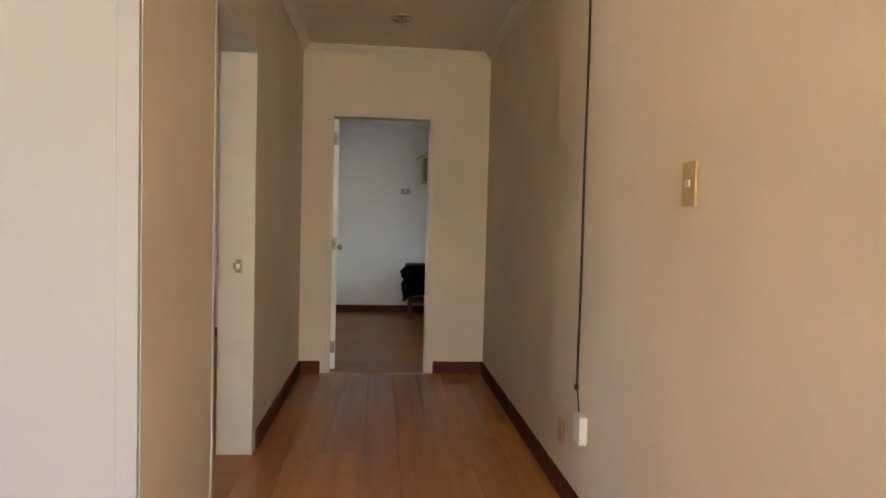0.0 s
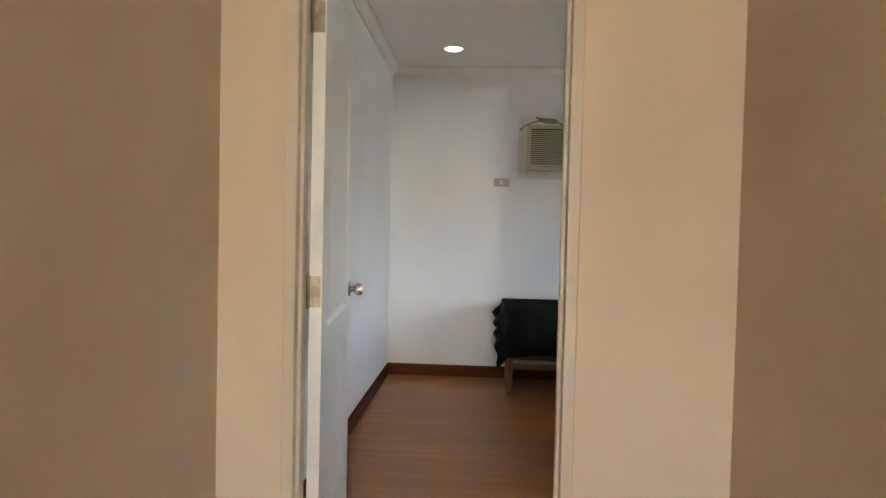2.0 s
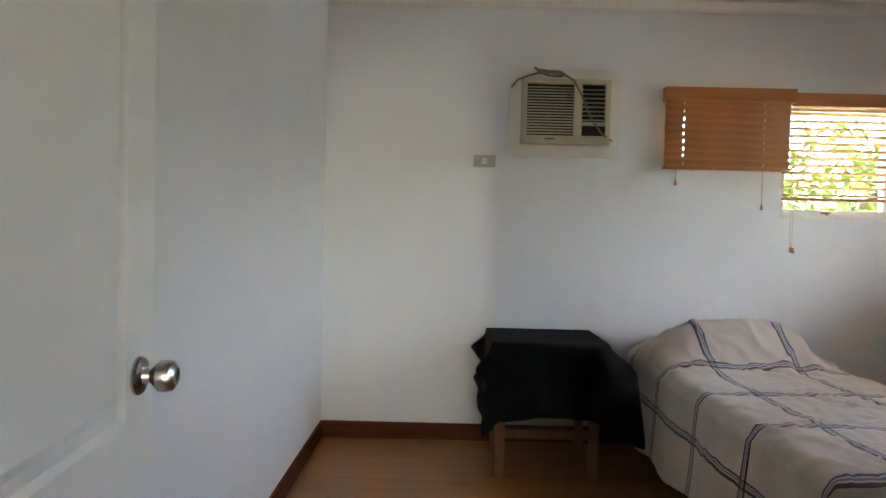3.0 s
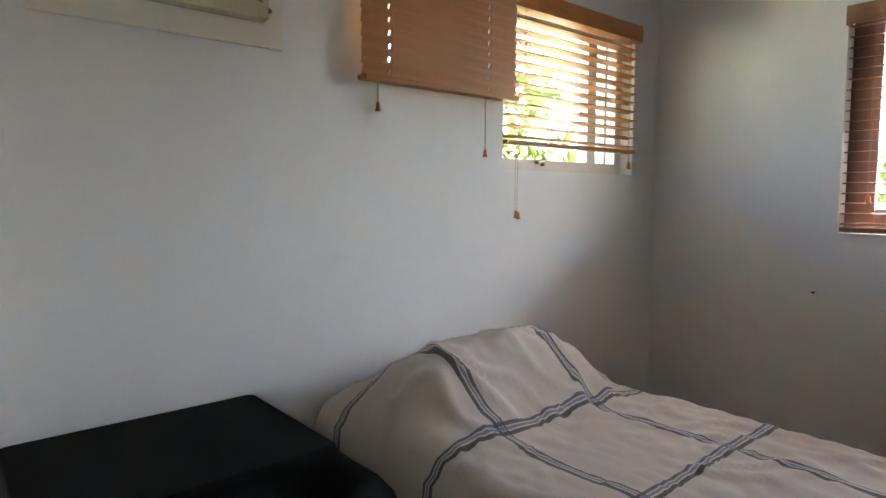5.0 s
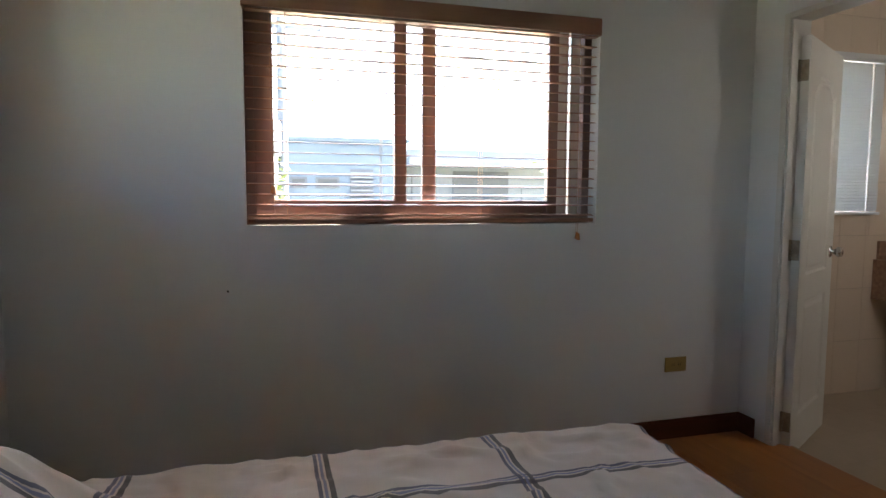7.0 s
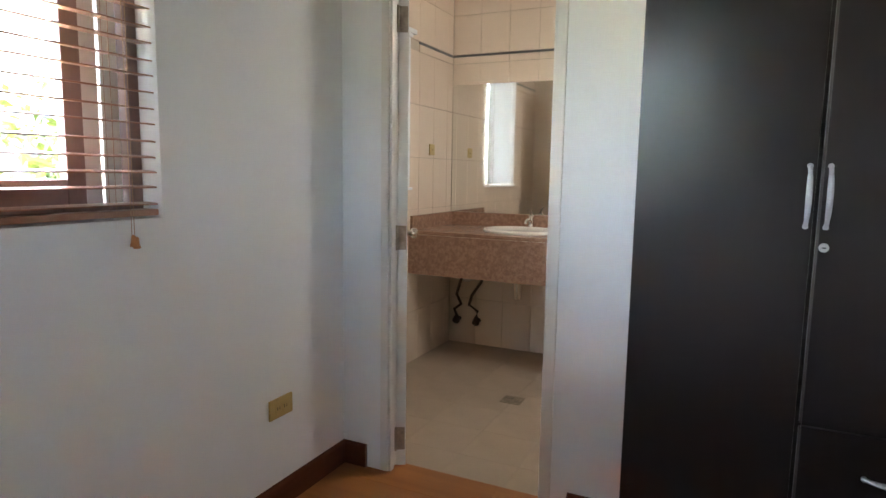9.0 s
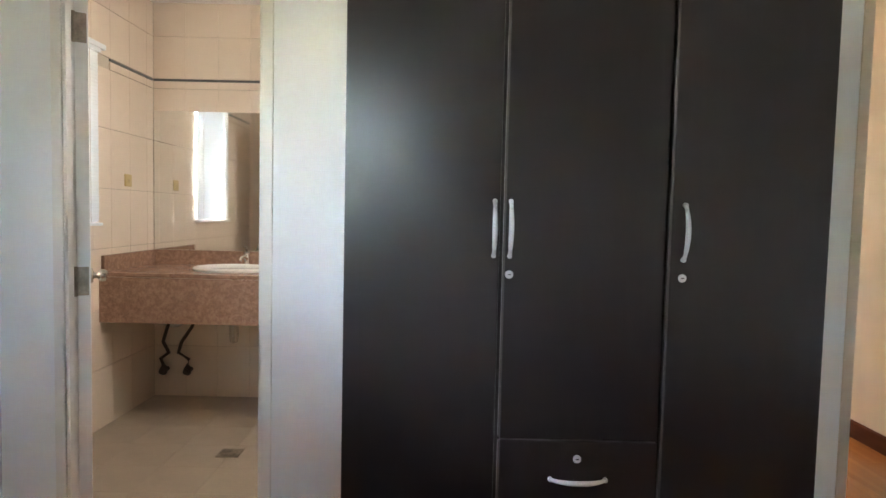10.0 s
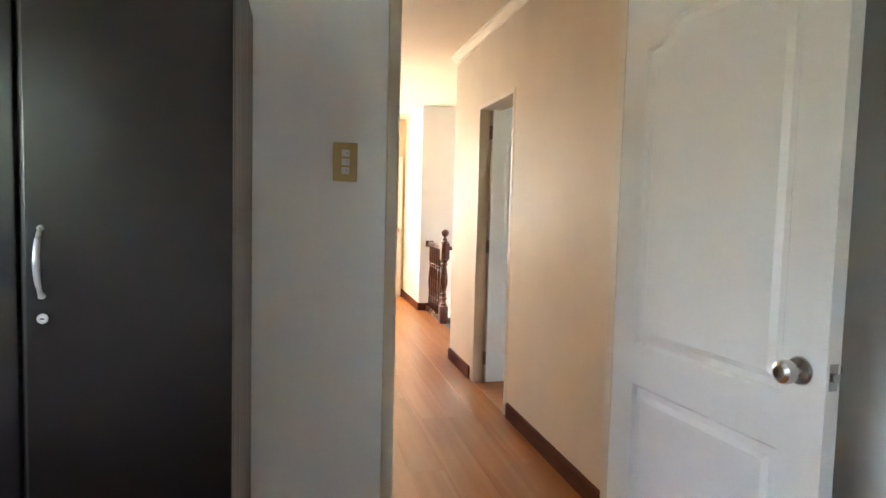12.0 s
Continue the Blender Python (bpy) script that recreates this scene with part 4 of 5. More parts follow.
def wall_plate(name, at, turn, w, h, label, mat, gangs, kind_="outlet", horizontal=True):
    """A plate on a wall, facing local -y."""
    top = thing(name, at, label, kind_)
    top.rotation_euler = (0, 0, radians(turn))
    boxpart("plate", top, mat, -w / 2, w / 2, -0.009, -0.0003, -h / 2, h / 2, bevel=0.003, local=True)
    for k in range(gangs):
        o = (k - (gangs - 1) / 2)
        if kind_ == "switch":
            boxpart("rocker", top, M_ROCKER, -0.012, 0.012, -0.0135, -0.009, o * 0.026 - 0.0105, o * 0.026 + 0.0105, bevel=0.002, local=True)
            boxpart("rocker_mark", top, M_AC_DARK, 0.004, 0.0055, -0.0142, -0.0136, o * 0.026 - 0.002, o * 0.026 + 0.003, local=True)
        else:
            bx = o * 0.038
            boxpart("socket", top, M_ROCKER if mat is not M_PLATE else M_PLATE, bx - 0.015, bx + 0.015, -0.0115, -0.009, -0.016, 0.016, bevel=0.002, local=True)
            for s in (-0.006, 0.006):
                boxpart("slot", top, M_AC_DARK, bx + s - 0.0012, bx + s + 0.0012, -0.0121, -0.0116, -0.006, 0.006, local=True)
    return top


wall_plate("wall_outlet", (0.957, YN, 1.69), 0, 0.13, 0.07, "grey single-socket wall outlet beneath the air conditioner", M_GREYP, 1)
wall_plate("wall_outlet", (XE, 0.53, 0.39), -90, 0.125, 0.075, "yellowed double wall outlet low on a white wall", M_PLATE, 2)
wall_plate("light_switch", (1.195, 0.12, 1.479), 180, 0.072, 0.116, "yellowed three-gang light switch beside the door", M_PLATE, 3, "switch")
wall_plate("light_switch", (HALL_E, -3.42, 1.372), -90, 0.076, 0.124, "yellowed single light switch on the hall wall", M_PLATE, 1, "switch")
wall_plate("wall_outlet", (HALL_E, -2.292, 0.292), -90, 0.075, 0.11, "yellowed wall outlet low in the hall", M_PLATE, 1)
# nail left in the wall
bm = bmesh.new()
tube(bm, [(XE, 2.703, 0.85), (XE - 0.03, 2.70, 0.853)], 0.0042, 6)
nail = new("nail", finish("nail", bm, M_AC_DARK))
tagged(nail, "small dark nail stuck in a white wall", "nail")


def downlight(at, label, lit):
    top = thing("downlight", at, label, "downlight", "recessed lamps")
    x, y, z = at
    bm = bmesh.new()
    lathe(bm, [(0.082, 0.0), (0.08, -0.006), (0.068, -0.009), (0.064, -0.004), (0.062, 0.0)], 28, at)
    part("trim_ring", bm, M_CEIL if lit else M_CHROME, top, smooth=True)
    bm = bmesh.new()
    if lit:
        lathe(bm, [(0.063, -0.001), (0.063, -0.004), (0.05, -0.006), (0.001, -0.0065)], 28, at)
        part("diffuser", bm, M_LAMPON, top, "lit white diffuser", smooth=True)
    else:
        lathe(bm, [(0.063, -0.0015), (0.06, -0.003), (0.03, -0.001), (0.028, -0.004), (0.02, -0.018), (0.001, -0.022)], 28, at)
        part("reflector", bm, M_CHROME, top, "dull metal reflector with an unlit bulb", smooth=True)
    return top


downlight((0.55, 2.93, CEIL), "lit round recessed ceiling lamp", True)
downlight((1.83, 2.83, CEIL), "lit round recessed ceiling lamp", True)
downlight((0.763, -0.745, CEIL), "unlit recessed ceiling lamp with a metal reflector", False)

# ---- hall: cable, box ----
cable = thing("wall_cable", (HALL_E, -2.60, 0.47), "dark cable running down the hall wall to a white box", "cable")
bm = bmesh.new()
pts = [(HALL_E - 0.008, -2.516 + 0.012 * math.sin(k * 0.9) * 0.3, 2.60 - k * 0.128) for k in range(17)]
tube(bm, pts, 0.0055, 8)
part("cable", bm, M_DARKCABLE, cable, "dark brown cable", smooth=True)
bm = bmesh.new()
lathe(bm, [(0.004, 0.0), (0.010, 0.006), (0.010, 0.022), (0.004, 0.028)], 10, (HALL_E - 0.011, -2.516, 0.545))
tube(bm, [(HALL_E - 0.006, -2.516, 0.55), (HALL_E - 0.006, -2.55, 0.45)], 0.0028, 6)
part("clip", bm, M_DARKCABLE, cable)
boxpart("junction_box", cable, M_ROCKER, HALL_E - 0.035, HALL_E - 0.0005, -2.645, -2.565, 0.348, 0.465, bevel=0.004, label="small white junction box")


# ---- landing: balustrade ----
NX, NY = -0.325, -4.95
rail = thing("balustrade", (NX, NY, 0), "reddish-brown turned wooden stair balustrade", "balustrade")
newel = bmesh.new()
box(newel, NX - 0.048, NX + 0.048, NY - 0.048, NY + 0.048, 0.0, 0.20, 0.004)
lathe(newel, [(0.046, 0.20), (0.034, 0.215), (0.042, 0.23), (0.030, 0.245), (0.028, 0.27), (0.040, 0.285), (0.040, 0.295), (0.026, 0.31), (0.030, 0.33), (0.038, 0.345), (0.026, 0.36), (0.03, 0.40), (0.045, 0.47), (0.047, 0.53), (0.036, 0.62), (0.027, 0.67), (0.042, 0.685), (0.042, 0.70), (0.030, 0.715), (0.044, 0.735), (0.046, 0.75)], 20, (NX, NY, 0))
box(newel, NX - 0.048, NX + 0.048, NY - 0.048, NY + 0.048, 0.75, 0.94, 0.004)
lathe(newel, [(0.05, 0.94), (0.05, 0.952), (0.034, 0.965), (0.022, 0.975), (0.030, 0.99), (0.020, 1.0), (0.018, 1.015), (0.036, 1.03), (0.046, 1.055), (0.044, 1.075), (0.034, 1.093), (0.012, 1.103), (0.001, 1.104)], 20, (NX, NY, 0))
part("newel_post", newel, M_DARKWOOD, rail, "turned newel post with a ball top", smooth=True)
bm = bmesh.new()
lathe(bm, [(0.02, 0.06), (0.021, 0.17), (0.014, 0.18), (0.022, 0.195), (0.013, 0.215), (0.012, 0.24), (0.021, 0.255), (0.013, 0.27), (0.016, 0.30), (0.025, 0.37), (0.024, 0.44), (0.015, 0.56), (0.012, 0.62), (0.021, 0.635), (0.013, 0.65), (0.021, 0.67), (0.020, 0.86)], 12)
BAL = finish("baluster", bm, M_DARKWOOD, True)


def baluster(x, y):
    ob = new("baluster", BAL)
    ob.parent = rail
    ob.location = (x - NX, y - NY, 0)


for k in range(6):
    baluster(NX, NY - 0.13 - k * 0.13)
for k in range(9):
    baluster(NX - 0.13 - k * 0.13, NY)
for nm, z0, z1, hw in (("handrail", 0.858, 0.905, 0.034), ("shoe_rail", 0.0, 0.062, 0.036)):
    boxpart(nm, rail, M_DARKWOOD, NX - hw, NX + hw, -5.838, NY - 0.048, z0, z1, bevel=0.008)
    boxpart(nm, rail, M_DARKWOOD, NX - 1.4, NX - 0.048, NY - hw, NY + hw, z0, z1, bevel=0.008)
boxpart("wall_block", rail, M_DARKWOOD, NX - 0.05, NX + 0.05, -5.8395, -5.80, 0.84, 0.92, bevel=0.006)


# ---- second bedroom: draped bed ----
def quilt():
    x0, x1, y0, y1, h = -3.45, -1.98, -1.5, 0.33, 0.46
    bm = bmesh.new()
    NU, NV, d = 70, 70, 0.47
    grid = []
    for j in range(NV + 1):
        row = []
        for i in range(NU + 1):
            u, v = -d + (x1 - x0 + 2 * d) * i / NU, -d + (y1 - y0 + 2 * d) * j / NV
            ox = max(-u, u - (x1 - x0), 0)
            oy = max(-v, v - (y1 - y0), 0)
            px, py = min(max(u, 0), x1 - x0), min(max(v, 0), y1 - y0)
            fall = math.hypot(ox, oy)
            fall = min(fall, d)
            gx = 1 if u > 0 else -1
            gy = 1 if v > 0 else -1
            n1 = noise.noise(Vector((u * 4, v * 4, 3))) + 0.5 * noise.noise(Vector((u * 11, v * 11, 6)))
            foot = smooth01(0.36, d, fall)
            out = 0.05 * smooth01(0, 0.3, fall) + 0.07 * n1 * smooth01(0.02, 0.3, fall) + 0.07 * foot
            x = x0 + px + (gx * out if ox > 0 else 0)
            y = y0 + py + (gy * out if oy > 0 else 0)
            z = h - max(fall - 0.03, 0) + 0.02 * n1 - 0.03 * smooth01(0, 0.05, fall)
            row.append(bm.verts.new((x, y, max(z, 0.004))))
        grid.append(row)
    for j in range(NV):
        for i in range(NU):
            f = bm.faces.new((grid[j][i], grid[j][i + 1], grid[j + 1][i + 1], grid[j + 1][i]))
            f.smooth = True
    return bm


def floral_cloth():
    """Quilt cotton printed with crowded leaf shapes in blue, green and white."""
    m = material("printed_quilt", (0.45, 0.48, 0.45), 0.85, scale=9, fine=60, bump=0.3)
    n, l = m.node_tree.nodes, m.node_tree.links
    co = n.new("ShaderNodeTexCoord")
    wob = n.new("ShaderNodeTexNoise")
    wob.inputs["Scale"].default_value = 14
    l.new(co.outputs["Object"], wob.inputs["Vector"])
    add = n.new("ShaderNodeVectorMath")
    add.operation = "MULTIPLY_ADD"
    add.inputs[1].default_value = (0.12, 0.12, 0.12)
    l.new(wob.outputs["Color"], add.inputs[0])
    l.new(co.outputs["Object"], add.inputs[2])
    cells = n.new("ShaderNodeTexVoronoi")
    cells.inputs["Scale"].default_value = 13
    l.new(add.outputs[0], cells.inputs["Vector"])
    ramp = n.new("ShaderNodeValToRGB")
    ramp.color_ramp.interpolation = "CONSTANT"
    stops = ((0.0, (0.44, 0.47, 0.43)), (0.35, (0.07, 0.15, 0.15)), (0.55, (0.24, 0.33, 0.30)), (0.75, (0.05, 0.09, 0.13)), (0.88, (0.36, 0.40, 0.36)))
    while len(ramp.color_ramp.elements) < len(stops):
        ramp.color_ramp.elements.new(0.5)
    for e, (p, c) in zip(ramp.color_ramp.elements, stops):
        e.position, e.color = p, (*c, 1)
    sep = n.new("ShaderNodeSeparateColor")
    l.new(cells.outputs["Color"], sep.inputs[0])
    l.new(sep.outputs[0], ramp.inputs[0])
    l.new(ramp.outputs[0], n["Principled BSDF"].inputs["Base Color"])
    return m


M_QUILT = floral_cloth()
bed2 = new("low_bed", finish("low_bed", quilt(), M_QUILT))
tagged(bed2, "low bed under a patterned blue-green quilt touching the floor", "bed")


# ---- bathroom ----
vanity = thing("vanity_counter", (3.8, -1.8, 0.6), "brown granite vanity counter with a deep apron", "counter")
CF = -1.46
bm = bmesh.new()
box(bm, BX0 + 0.4, BX1 - 0.001, CF, BY0 + 0.001, 0.835, 0.86, 0.003)
part("countertop", bm, M_GRANITE, vanity)
boxpart("apron", vanity, M_GRANITE, BX0 + 0.4, BX1 - 0.001, CF + 0.006, CF + 0.026, 0.565, 0.8345)
boxpart("backsplash", vanity, M_GRANITE, BX0 + 0.4, BX1 - 0.022, BY0 + 0.001, BY0 + 0.02, 0.8605, 0.96)
boxpart("side_splash", vanity, M_GRANITE, BX1 - 0.021, BX1 - 0.001, CF, BY0 + 0.001, 0.8605, 0.96)
basin = thing("wash_basin", (3.77, -1.78, 0.86), "white oval ceramic wash basin in a granite counter", "basin")
bm = bmesh.new()
lathe(bm, [(0.265, 0.001), (0.27, 0.012), (0.262, 0.022), (0.25, 0.024), (0.235, 0.018), (0.20, 0.006), (0.10, 0.0032), (0.001, 0.003)], 36, (0, 0, 0))
bmesh.ops.scale(bm, vec=(1, 0.78, 1), verts=bm.verts[:])
part("bowl", bm, M_BASIN, basin, local=True, smooth=True)
faucet = thing("faucet", (3.77, -2.0, 0.86), "chrome single-lever basin faucet", "faucet")
bm = bmesh.new()
lathe(bm, [(0.027, 0.0005), (0.026, 0.01), (0.021, 0.02), (0.020, 0.075), (0.023, 0.085), (0.022, 0.10), (0.014, 0.108), (0.001, 0.109)], 18, (0, 0, 0))
tube(bm, [(0, 0.01, 0.05), (0, 0.06, 0.075), (0, 0.11, 0.072), (0, 0.128, 0.055)], [0.014, 0.012, 0.011, 0.010], 12)
part("spout", bm, M_CHROME, faucet, local=True, smooth=True)
bm = bmesh.new()
tube(bm, [(0, 0, 0.108), (0, 0.015, 0.128), (0, 0.055, 0.145)], [0.010, 0.008, 0.006], 10)
part("lever", bm, M_CHROME, faucet, local=True, smooth=True)
trap = thing("basin_trap", (3.77, -1.75, 0.35), "chrome bottle trap under the basin", "pipe")
bm = bmesh.new()
lathe(bm, [(0.018, 0.50), (0.018, 0.20), (0.028, 0.19), (0.03, 0.09), (0.026, 0.05), (0.012, 0.04), (0.001, 0.039)], 16, (0, 0, 0))
tube(bm, [(0, -0.02, 0.17), (0, -0.15, 0.17), (0, -0.369, 0.17)], 0.014, 10)
part("bottle", bm, M_CHROME, trap, local=True, smooth=True)
valves = thing("supply_valves", (4.35, BY0, 0.4), "dark angle valves with flexible hoses below the counter", "pipe")
bm = bmesh.new()
for x, side in ((4.205, 1), (4.372, -1)):
    tube(bm, [(x, BY0 + 0.001, 0.115), (x, BY0 + 0.05, 0.115)], 0.017, 10)
    lathe(bm, [(0.013, 0.085), (0.024, 0.095), (0.024, 0.135), (0.012, 0.155)], 12, (x, BY0 + 0.06, 0))
    lathe(bm, [(0.020, BY0 + 0.085), (0.022, BY0 + 0.092), (0.016, BY0 + 0.105), (0.004, BY0 + 0.107)], 10, (x, 0, 0.115), "y")
    tube(bm, [(x, BY0 + 0.06, 0.15), (x - side * 0.015, BY0 + 0.07, 0.20), (x + side * 0.05, BY0 + 0.09, 0.25), (x + side * 0.02, BY0 + 0.11, 0.33), (x - 0.06, BY0 + 0.13, 0.44), (x - 0.14, BY0 + 0.15, 0.62)], 0.012, 8)
part("valve", bm, M_DARKCABLE, valves, smooth=True)
bm = bmesh.new()
lathe(bm, [(0.03, 0.43), (0.075, 0.45), (0.115, 0.50), (0.13, 0.56), (0.132, 0.588)], 20, (4.29, 0, 0))
bmesh.ops.scale(bm, vec=(1, 0.6, 1), verts=bm.verts[:])
bmesh.ops.translate(bm, verts=bm.verts[:], vec=(0, BY0 + 0.085, 0))
part("pipe_cover", bm, M_BASIN, valves, "pale rounded ceramic pipe cover", smooth=True)
mirror = thing("wall_mirror", (3.85, BY0, 0.965), "wide frameless mirror over the vanity", "mirror")
boxpart("silvered_glass", mirror, M_MIRROR, BX0 + 0.5, BX1 - 0.006, BY0 + 0.0006, BY0 + 0.006, 0.962, 1.922)
wall_plate("wall_outlet", (BX1, -1.77, 1.422), -90, 0.078, 0.078, "yellowed square outlet on bathroom tiles", M_PLATE, 1)
drain = thing("floor_drain", (3.57, -1.11, -0.08), "square metal floor drain", "drain")
bm = bmesh.new()
box(bm, 3.51, 3.63, -1.17, -1.05, -0.0805, -0.0765, 0.001)
for k in range(5):
    box(bm, 3.525, 3.615, -1.156 + k * 0.02, -1.149 + k * 0.02, -0.0765, -0.0758)
part("grate", bm, M_BRASS, drain)


# ---- outside: building, pole, trees ----
def far_building():
    """A low blue-grey building with a flat roof across the yard."""
    X = 24.0
    hall = thing("far_building", (X, -8, -3.4), "low blue-grey building with flat roofs and shutters", "building")
    # colours set far below real render, darkened to offset the high indoor exposure
    wallm = material("darkened_blue_grey_render", (0.062, 0.082, 0.102), 0.8, var=0.12, scale=0.6, fine=9)
    palem = material("darkened_pale_render", (0.105, 0.115, 0.125), 0.8, var=0.1, scale=0.6, fine=9)
    shut = material("darkened_grey_shutter", (0.04, 0.042, 0.048), 0.6, var=0.15)
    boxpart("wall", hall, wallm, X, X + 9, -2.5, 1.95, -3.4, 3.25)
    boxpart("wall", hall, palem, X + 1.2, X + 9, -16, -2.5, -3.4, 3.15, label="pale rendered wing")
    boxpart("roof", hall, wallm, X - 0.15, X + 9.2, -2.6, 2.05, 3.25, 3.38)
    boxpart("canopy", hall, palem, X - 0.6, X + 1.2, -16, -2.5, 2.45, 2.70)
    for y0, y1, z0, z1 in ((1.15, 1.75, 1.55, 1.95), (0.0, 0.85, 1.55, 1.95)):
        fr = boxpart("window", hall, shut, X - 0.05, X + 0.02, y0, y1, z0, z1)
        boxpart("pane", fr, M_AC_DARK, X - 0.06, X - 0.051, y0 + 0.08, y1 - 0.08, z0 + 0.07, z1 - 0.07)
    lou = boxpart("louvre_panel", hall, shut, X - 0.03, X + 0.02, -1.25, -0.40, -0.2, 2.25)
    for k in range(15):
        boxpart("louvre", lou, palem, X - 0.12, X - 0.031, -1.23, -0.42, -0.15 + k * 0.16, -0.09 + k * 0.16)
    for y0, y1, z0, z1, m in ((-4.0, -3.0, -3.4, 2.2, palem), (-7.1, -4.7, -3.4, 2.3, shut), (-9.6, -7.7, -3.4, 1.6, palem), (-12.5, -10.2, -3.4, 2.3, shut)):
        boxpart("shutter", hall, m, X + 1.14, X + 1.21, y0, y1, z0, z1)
    return hall


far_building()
# pole grey darkened like the building, so exposure does not wash it out
M_POLE = material("darkened_concrete_pole", (0.10, 0.105, 0.11), 0.8, var=0.15)
pole = thing("utility_pole", (17.0, 2.15, -3.4), "grey utility pole with a crossarm and transformer", "pole")
bm = bmesh.new()
tube(bm, [(17.0, 2.15, -3.4), (17.0, 2.15, 7.5)], [0.15, 0.10], 12)
part("shaft", bm, M_POLE, pole, smooth=True)
boxpart("crossarm", pole, M_POLE, 16.95, 17.05, 1.2, 3.1, 5.3, 5.42)
bm = bmesh.new()
lathe(bm, [(0.05, 2.2), (0.24, 2.22), (0.26, 2.3), (0.26, 3.0), (0.22, 3.08), (0.05, 3.1)], 16, (16.85, 2.45, 0))
part("transformer", bm, M_POLE, pole, smooth=True)
bm = bmesh.new()
for dy, z in ((-0.9, 5.45), (0.0, 5.5), (0.85, 5.45)):
    tube(bm, [(17 + s * 0.2, 2.15 + dy + s * 3.0, z - 0.5 + 0.02 * (s * s - 25) * 0.3) for s in range(-8, 9)], 0.012, 5)
part("wire", bm, M_AC_DARK, pole)

M_BARK = material("grey_brown_bark", (0.13, 0.095, 0.065), 0.9, var=0.3, scale=8, bump=0.4)
M_LEAF = material("yellow_green_leaf", (0.105, 0.132, 0.018), 0.6, scale=1.2, fine=6, color2=(0.058, 0.085, 0.014), bump=0)


def tree_meshes(seed, height, spread_, leaves):
    rng = random.Random(seed)
    bm = bmesh.new()
    tips = []
    tube(bm, [(0, 0, 0), (0.08, 0.05, height * 0.3), (0.02, 0.1, height * 0.6), (0.1, 0, height * 0.85)], [0.16, 0.12, 0.08, 0.03], 9)
    for k in range(14):
        a, z = k * 2.4 + rng.random(), height * (0.22 + 0.6 * k / 14)
        ln = spread_ * (0.6 + 0.5 * rng.random()) * (1.1 - 0.5 * k / 14)
        p = [Vector((0.04, 0.05, z)), Vector((math.cos(a) * ln * 0.5, math.sin(a) * ln * 0.5, z + ln * 0.25)), Vector((math.cos(a) * ln, math.sin(a) * ln, z + ln * (0.35 + 0.3 * rng.random())))]
        tube(bm, p, [0.05, 0.03, 0.012], 6)
        for q in range(7):
            tips.append(p[1].lerp(p[2], 0.1 + q * 0.16) + Vector((rng.gauss(0, 0.28), rng.gauss(0, 0.28), rng.gauss(0.1, 0.28))))
    trunk = finish("trunk", bm, M_BARK, True)
    verts, faces = [], []
    for _ in range(leaves):
        c = rng.choice(tips) + Vector((rng.gauss(0, 0.30), rng.gauss(0, 0.30), rng.gauss(0, 0.24)))
        e = Euler((rng.uniform(-1, 1), rng.uniform(-1, 1), rng.uniform(0, 6.28))).to_matrix()
        s = rng.uniform(0.05, 0.11)
        i = len(verts)
        for p in ((-1.3, 0, 0), (0, -0.5, 0.12), (1.3, 0, 0), (0, 0.5, 0.12)):
            verts.append(c + e @ (Vector(p) * s))
        faces.append((i, i + 1, i + 2, i + 3))
    me = bpy.data.meshes.new("crown")
    me.from_pydata([tuple(v) for v in verts], [], faces)
    me.materials.append(M_LEAF)
    return trunk, me


KINDS = [tree_meshes(3, 6.5, 1.9, 5200), tree_meshes(8, 5.2, 1.7, 4600)]


def tree(x, y, kind, s, turn):
    top = thing("tree", (x, y, -3.4), "leafy yellow-green garden tree in bright daylight", "tree", "garden trees")
    top.rotation_euler, top.scale = (0, 0, turn), (s, s, s)
    for nm, me in zip(("trunk", "crown"), KINDS[kind]):
        ob = new(nm, me)
        ob.parent = top


# first two trees are out of view, added to trim low northern sky light
for x, y, k, s, a in ((-0.5, 11.7, 0, 0.88, 2.6), (3.3, 12.8, 0, 0.9, 4.4), (5.3, 10.8, 0, 1.0, 5.5), (8.2, 10.4, 0, 1.1, 0.8), (6.0, 9.5, 1, 1.05, 2.0), (5.5, 6.95, 0, 1.0, 4.0), (15.5, 3.7, 0, 0.98, 5.2), (17.5, 5.2, 1, 1.2, 0.9),
                      (-1.2, 5.6, 0, 0.95, 3.3), (-2.6, 6.2, 1, 1.15, 0.2), (-4.0, 5.4, 0, 0.9, 1.8), (-5.6, 6.6, 1, 1.2, 2.9), (9.8, -4.0, 1, 1.18, 1.1), (11.0, -6.4, 0, 1.08, 2.2), (21.5, -7.6, 1, 0.75, 0.4)):
    tree(x, y, k, s, a)
bm = bmesh.new()
box(bm, 0.3, 5.2, YN + 0.162, YN + 1.40, 2.28, 2.38)
structure("eave", bm, M_BOARD, "white roof eave over the high windows")
# overhang out of view, added only to block direct sun into the hall
bm = bmesh.new()
box(bm, -0.5, 1.9, HALL_END - 1.25, HALL_END - 0.122, 2.42, 2.52)
structure("eave", bm, M_BOARD, "unseen white overhang added to keep sun out of the hall")
# unseen overhang, added so sun does not strike the second bedroom slats
bm = bmesh.new()
box(bm, B_W, -0.13, B_N + 0.14, B_N + 0.85, 2.36, 2.44)
structure("eave", bm, M_BOARD, "unseen white overhang added to shade the second bedroom blind")


# ---- pieces: floor boards, tiles ----
BOARD_MESH = {}


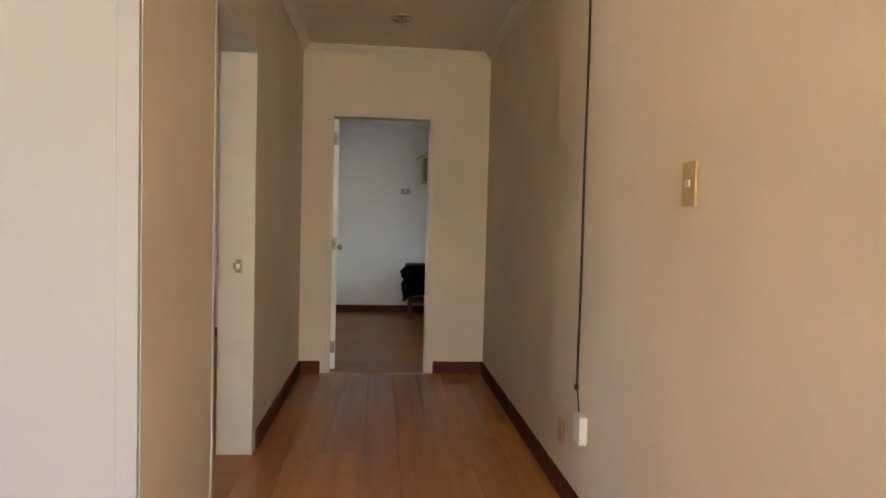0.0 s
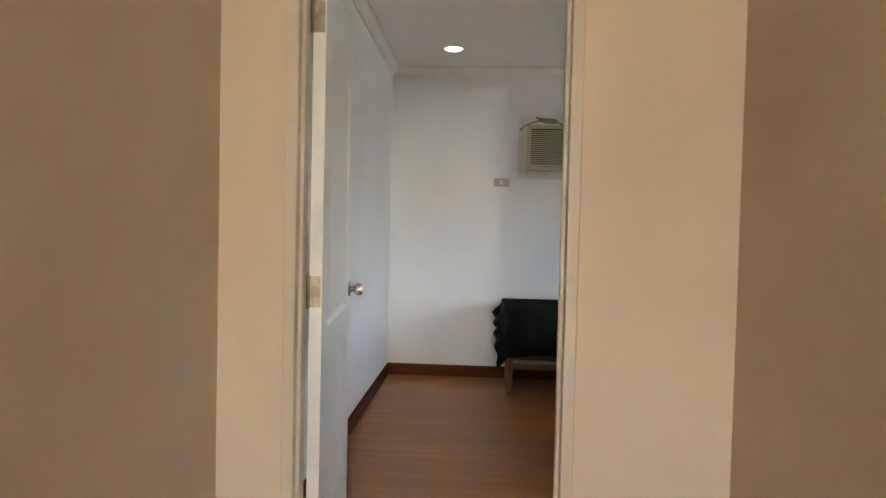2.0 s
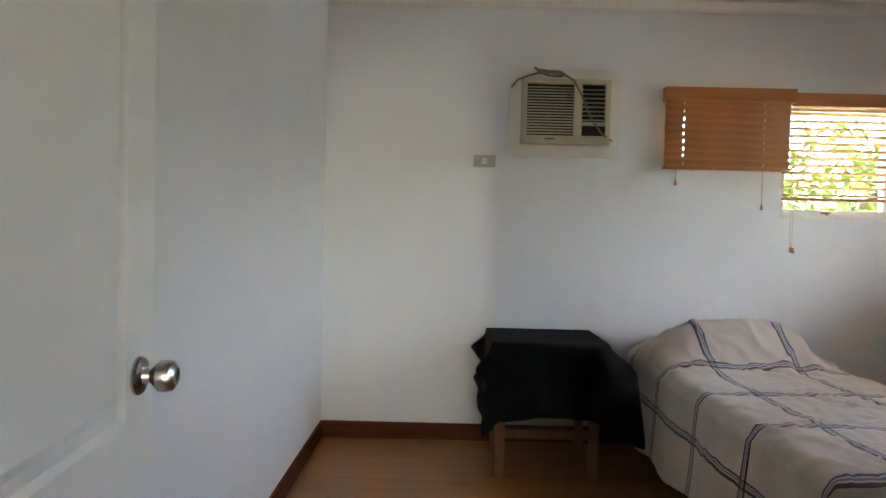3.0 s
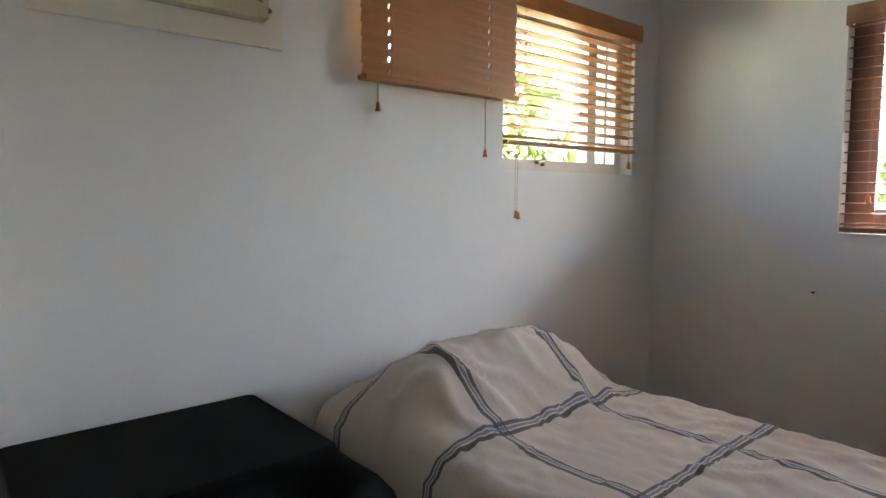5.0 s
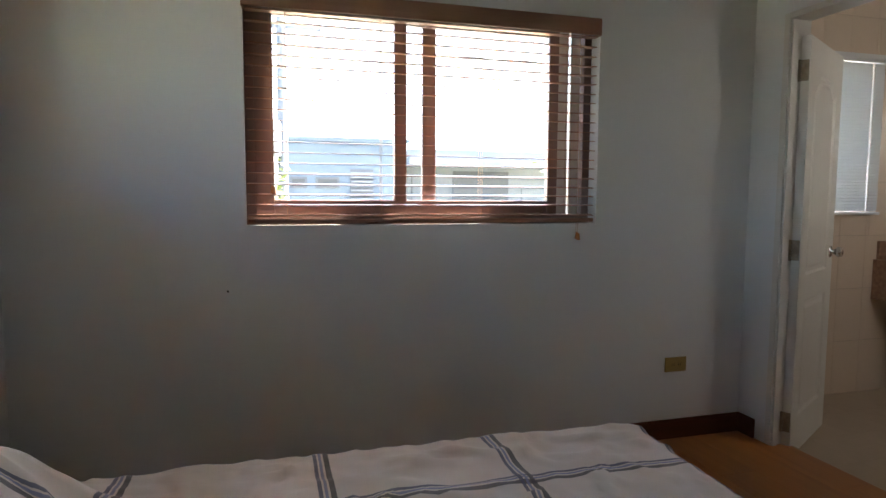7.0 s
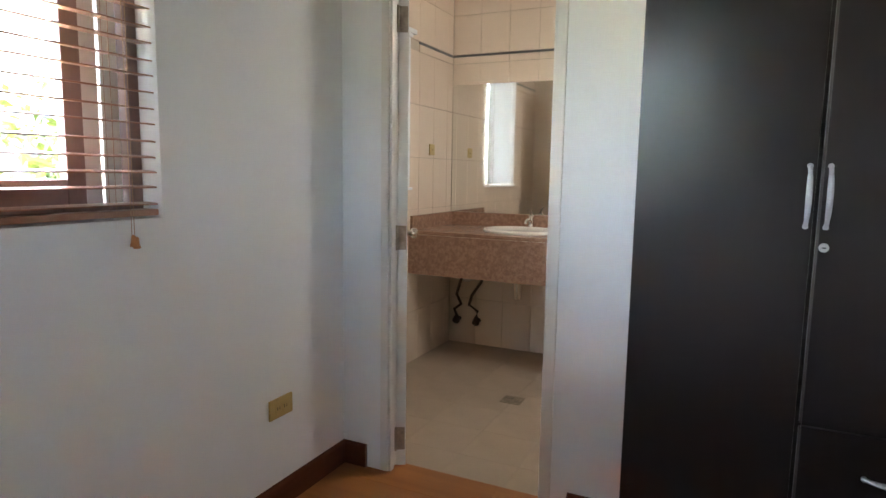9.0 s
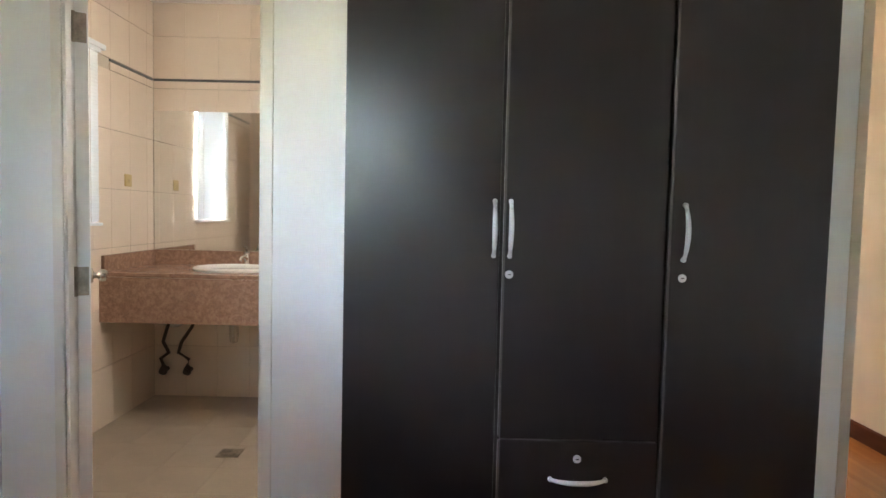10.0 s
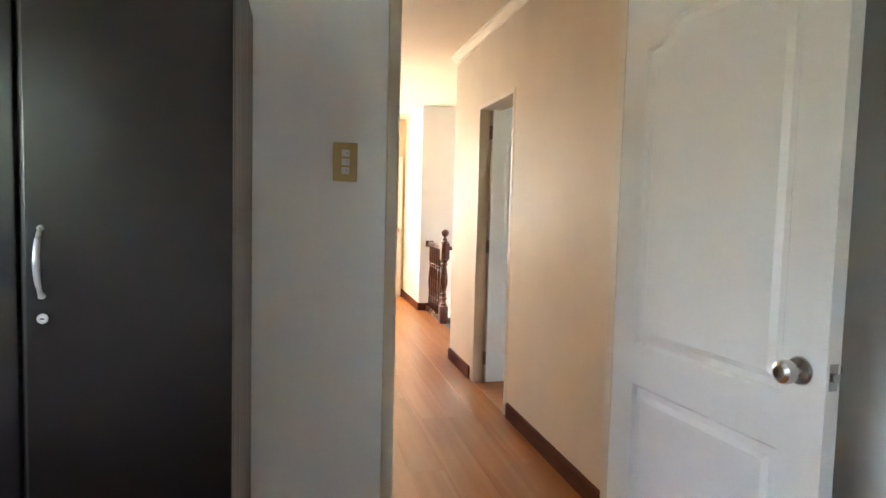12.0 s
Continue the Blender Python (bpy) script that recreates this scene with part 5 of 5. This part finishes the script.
def board(parent, x, y, lx, ly, mat):
    key = (round(lx, 3), round(ly, 3), mat.name)
    if key not in BOARD_MESH:
        bm = bmesh.new()
        g, c, t = 0.0003, 0.0005, 0.0078
        lo = [bm.verts.new((a, b, -t)) for a, b in ((g, g), (lx - g, g), (lx - g, ly - g), (g, ly - g))]
        mi = [bm.verts.new((a, b, -0.0012)) for a, b in ((g, g), (lx - g, g), (lx - g, ly - g), (g, ly - g))]
        hi = [bm.verts.new((a, b, 0)) for a, b in ((g + c, g + c), (lx - g - c, g + c), (lx - g - c, ly - g - c), (g + c, ly - g - c))]
        for a, b in ((lo, mi), (mi, hi)):
            for k in range(4):
                bm.faces.new((a[k], a[(k + 1) % 4], b[(k + 1) % 4], b[k]))
        bm.faces.new(hi)
        BOARD_MESH[key] = finish("plank", bm, mat)
    ob = new("plank", BOARD_MESH[key])
    ob.parent = parent
    ob.location = (x, y, 0)


def lay(parent, x0, x1, y0, y1, along, mat, width=0.193, length=1.21, seed=1):
    rng = random.Random(seed)
    a0, a1, b0, b1 = (x0, x1, y0, y1) if along == "x" else (y0, y1, x0, x1)
    b = b0
    while b < b1 - 0.01:
        wd = min(width, b1 - b)
        a = a0 - rng.choice((0.15, 0.4, 0.62, 0.85, 1.05))
        while a < a1 - 0.005:
            s, e = max(a, a0), min(a + length, a1)
            if e - s > 0.01:
                if along == "x":
                    board(parent, s, b, e - s, wd, mat)
                else:
                    board(parent, b, s, wd, e - s, mat)
            a += length
        b += wd


lay(FLOOR_BED, 0.0, XE, 0.02, YN, "x", M_FLOOR_X, seed=4)
lay(FLOOR_HALL, 0.0, HALL_E, HALL_END, 0.0, "y", M_FLOOR_Y, seed=5)
lay(FLOOR_HALL, -0.32, 0.0, HALL_END, CORNER, "y", M_FLOOR_Y, width=0.16, seed=6)
lay(FLOOR_B2, -3.3, -0.0, CORNER + 0.2, B_N, "x", M_FLOOR_X, seed=7)

TILE_MESH = {}


def tile(parent, axis, a, z, w, h, face, into, mat, depth=0.010, nm="tile"):
    """A wall tile with eased edges, standing proud of its grout."""
    key = (axis, round(w, 3), round(h, 3), into, mat.name)
    if key not in TILE_MESH:
        bm = bmesh.new()
        g, c = 0.001, 0.0012
        rings = []
        for e, d in ((0, -depth), (0, -c), (c, 0)):
            rings.append([bm.verts.new((p, into * d, q) if axis == "x" else (into * d, p, q)) for p, q in ((g + e, g + e), (w - g - e, g + e), (w - g - e, h - g - e), (g + e, h - g - e))])
        for r0, r1 in zip(rings, rings[1:]):
            for k in range(4):
                bm.faces.new((r0[k], r0[(k + 1) % 4], r1[(k + 1) % 4], r1[k]))
        bm.faces.new(rings[-1])
        TILE_MESH[key] = finish(nm, bm, mat)
    ob = new(nm, TILE_MESH[key])
    ob.parent = parent
    ob.location = (a, face, z) if axis == "x" else (face, a, z)


def tile_wall(parent, axis, a0, a1, face, into, hole=None):
    rows = [(-0.09, 0.28), (0.28, 0.64), (0.64, 1.0), (1.0, 1.36), (1.36, 1.72), (1.72, 2.075), (2.145, 2.43), (2.43, CEIL)]
    a = a1
    while a > a0 + 0.005:
        w = min(0.225, a - a0)
        for z0, z1 in rows:
            spans = [(a - w, a, z0, z1)]
            if hole and a > hole[0] and a - w < hole[1] and z1 > hole[2] and z0 < hole[3]:
                spans = []
                if a - w < hole[0] - 0.004:
                    spans.append((a - w, hole[0], z0, z1))
                if a > hole[1] + 0.004:
                    spans.append((hole[1], a, z0, z1))
                lo, hi = max(a - w, hole[0]), min(a, hole[1])
                if z0 < hole[2] - 0.004:
                    spans.append((lo, hi, z0, hole[2]))
                if z1 > hole[3] + 0.004:
                    spans.append((lo, hi, hole[3], z1))
            for p, q, r, s in spans:
                tile(parent, axis, p, r, q - p, s - r, face, into, M_TILE)
        if not (hole and a > hole[0] and a - w < hole[1]):
            tile(parent, axis, a - w, 2.076, w, 0.05, face, into, M_TILE, nm="border_tile")
            tile(parent, axis, a - w, 2.128, w, 0.016, face, into, M_BAND, nm="listello")
        a -= w


wall_s = bpy.data.objects["wall_bath_south"]
wall_e = bpy.data.objects["wall_bath_east"]
tile_wall(wall_s, "x", BX0, BX1, BY0, 1)
tile_wall(wall_e, "y", BY0, -0.005, BX1, -1, WB)
for i in range(7):
    for j in range(8):
        x, y = BX1 - (i + 1) * 0.30, BY0 + j * 0.30
        lx, ly = 0.30, min(0.30, -0.005 - y)
        if ly > 0.02 and x + lx > BX0:
            key = ("floor", round(lx, 3), round(ly, 3))
            if key not in TILE_MESH:
                bm = bmesh.new()
                box(bm, 0.0006, lx - 0.0006, 0.0006, ly - 0.0006, -0.008, 0, 0.0004)
                TILE_MESH[key] = finish("floor_tile", bm, M_TILE_F)
            ob = new("floor_tile", TILE_MESH[key])
            ob.parent = FLOOR_BATH
            ob.location = (x, y, -0.08)
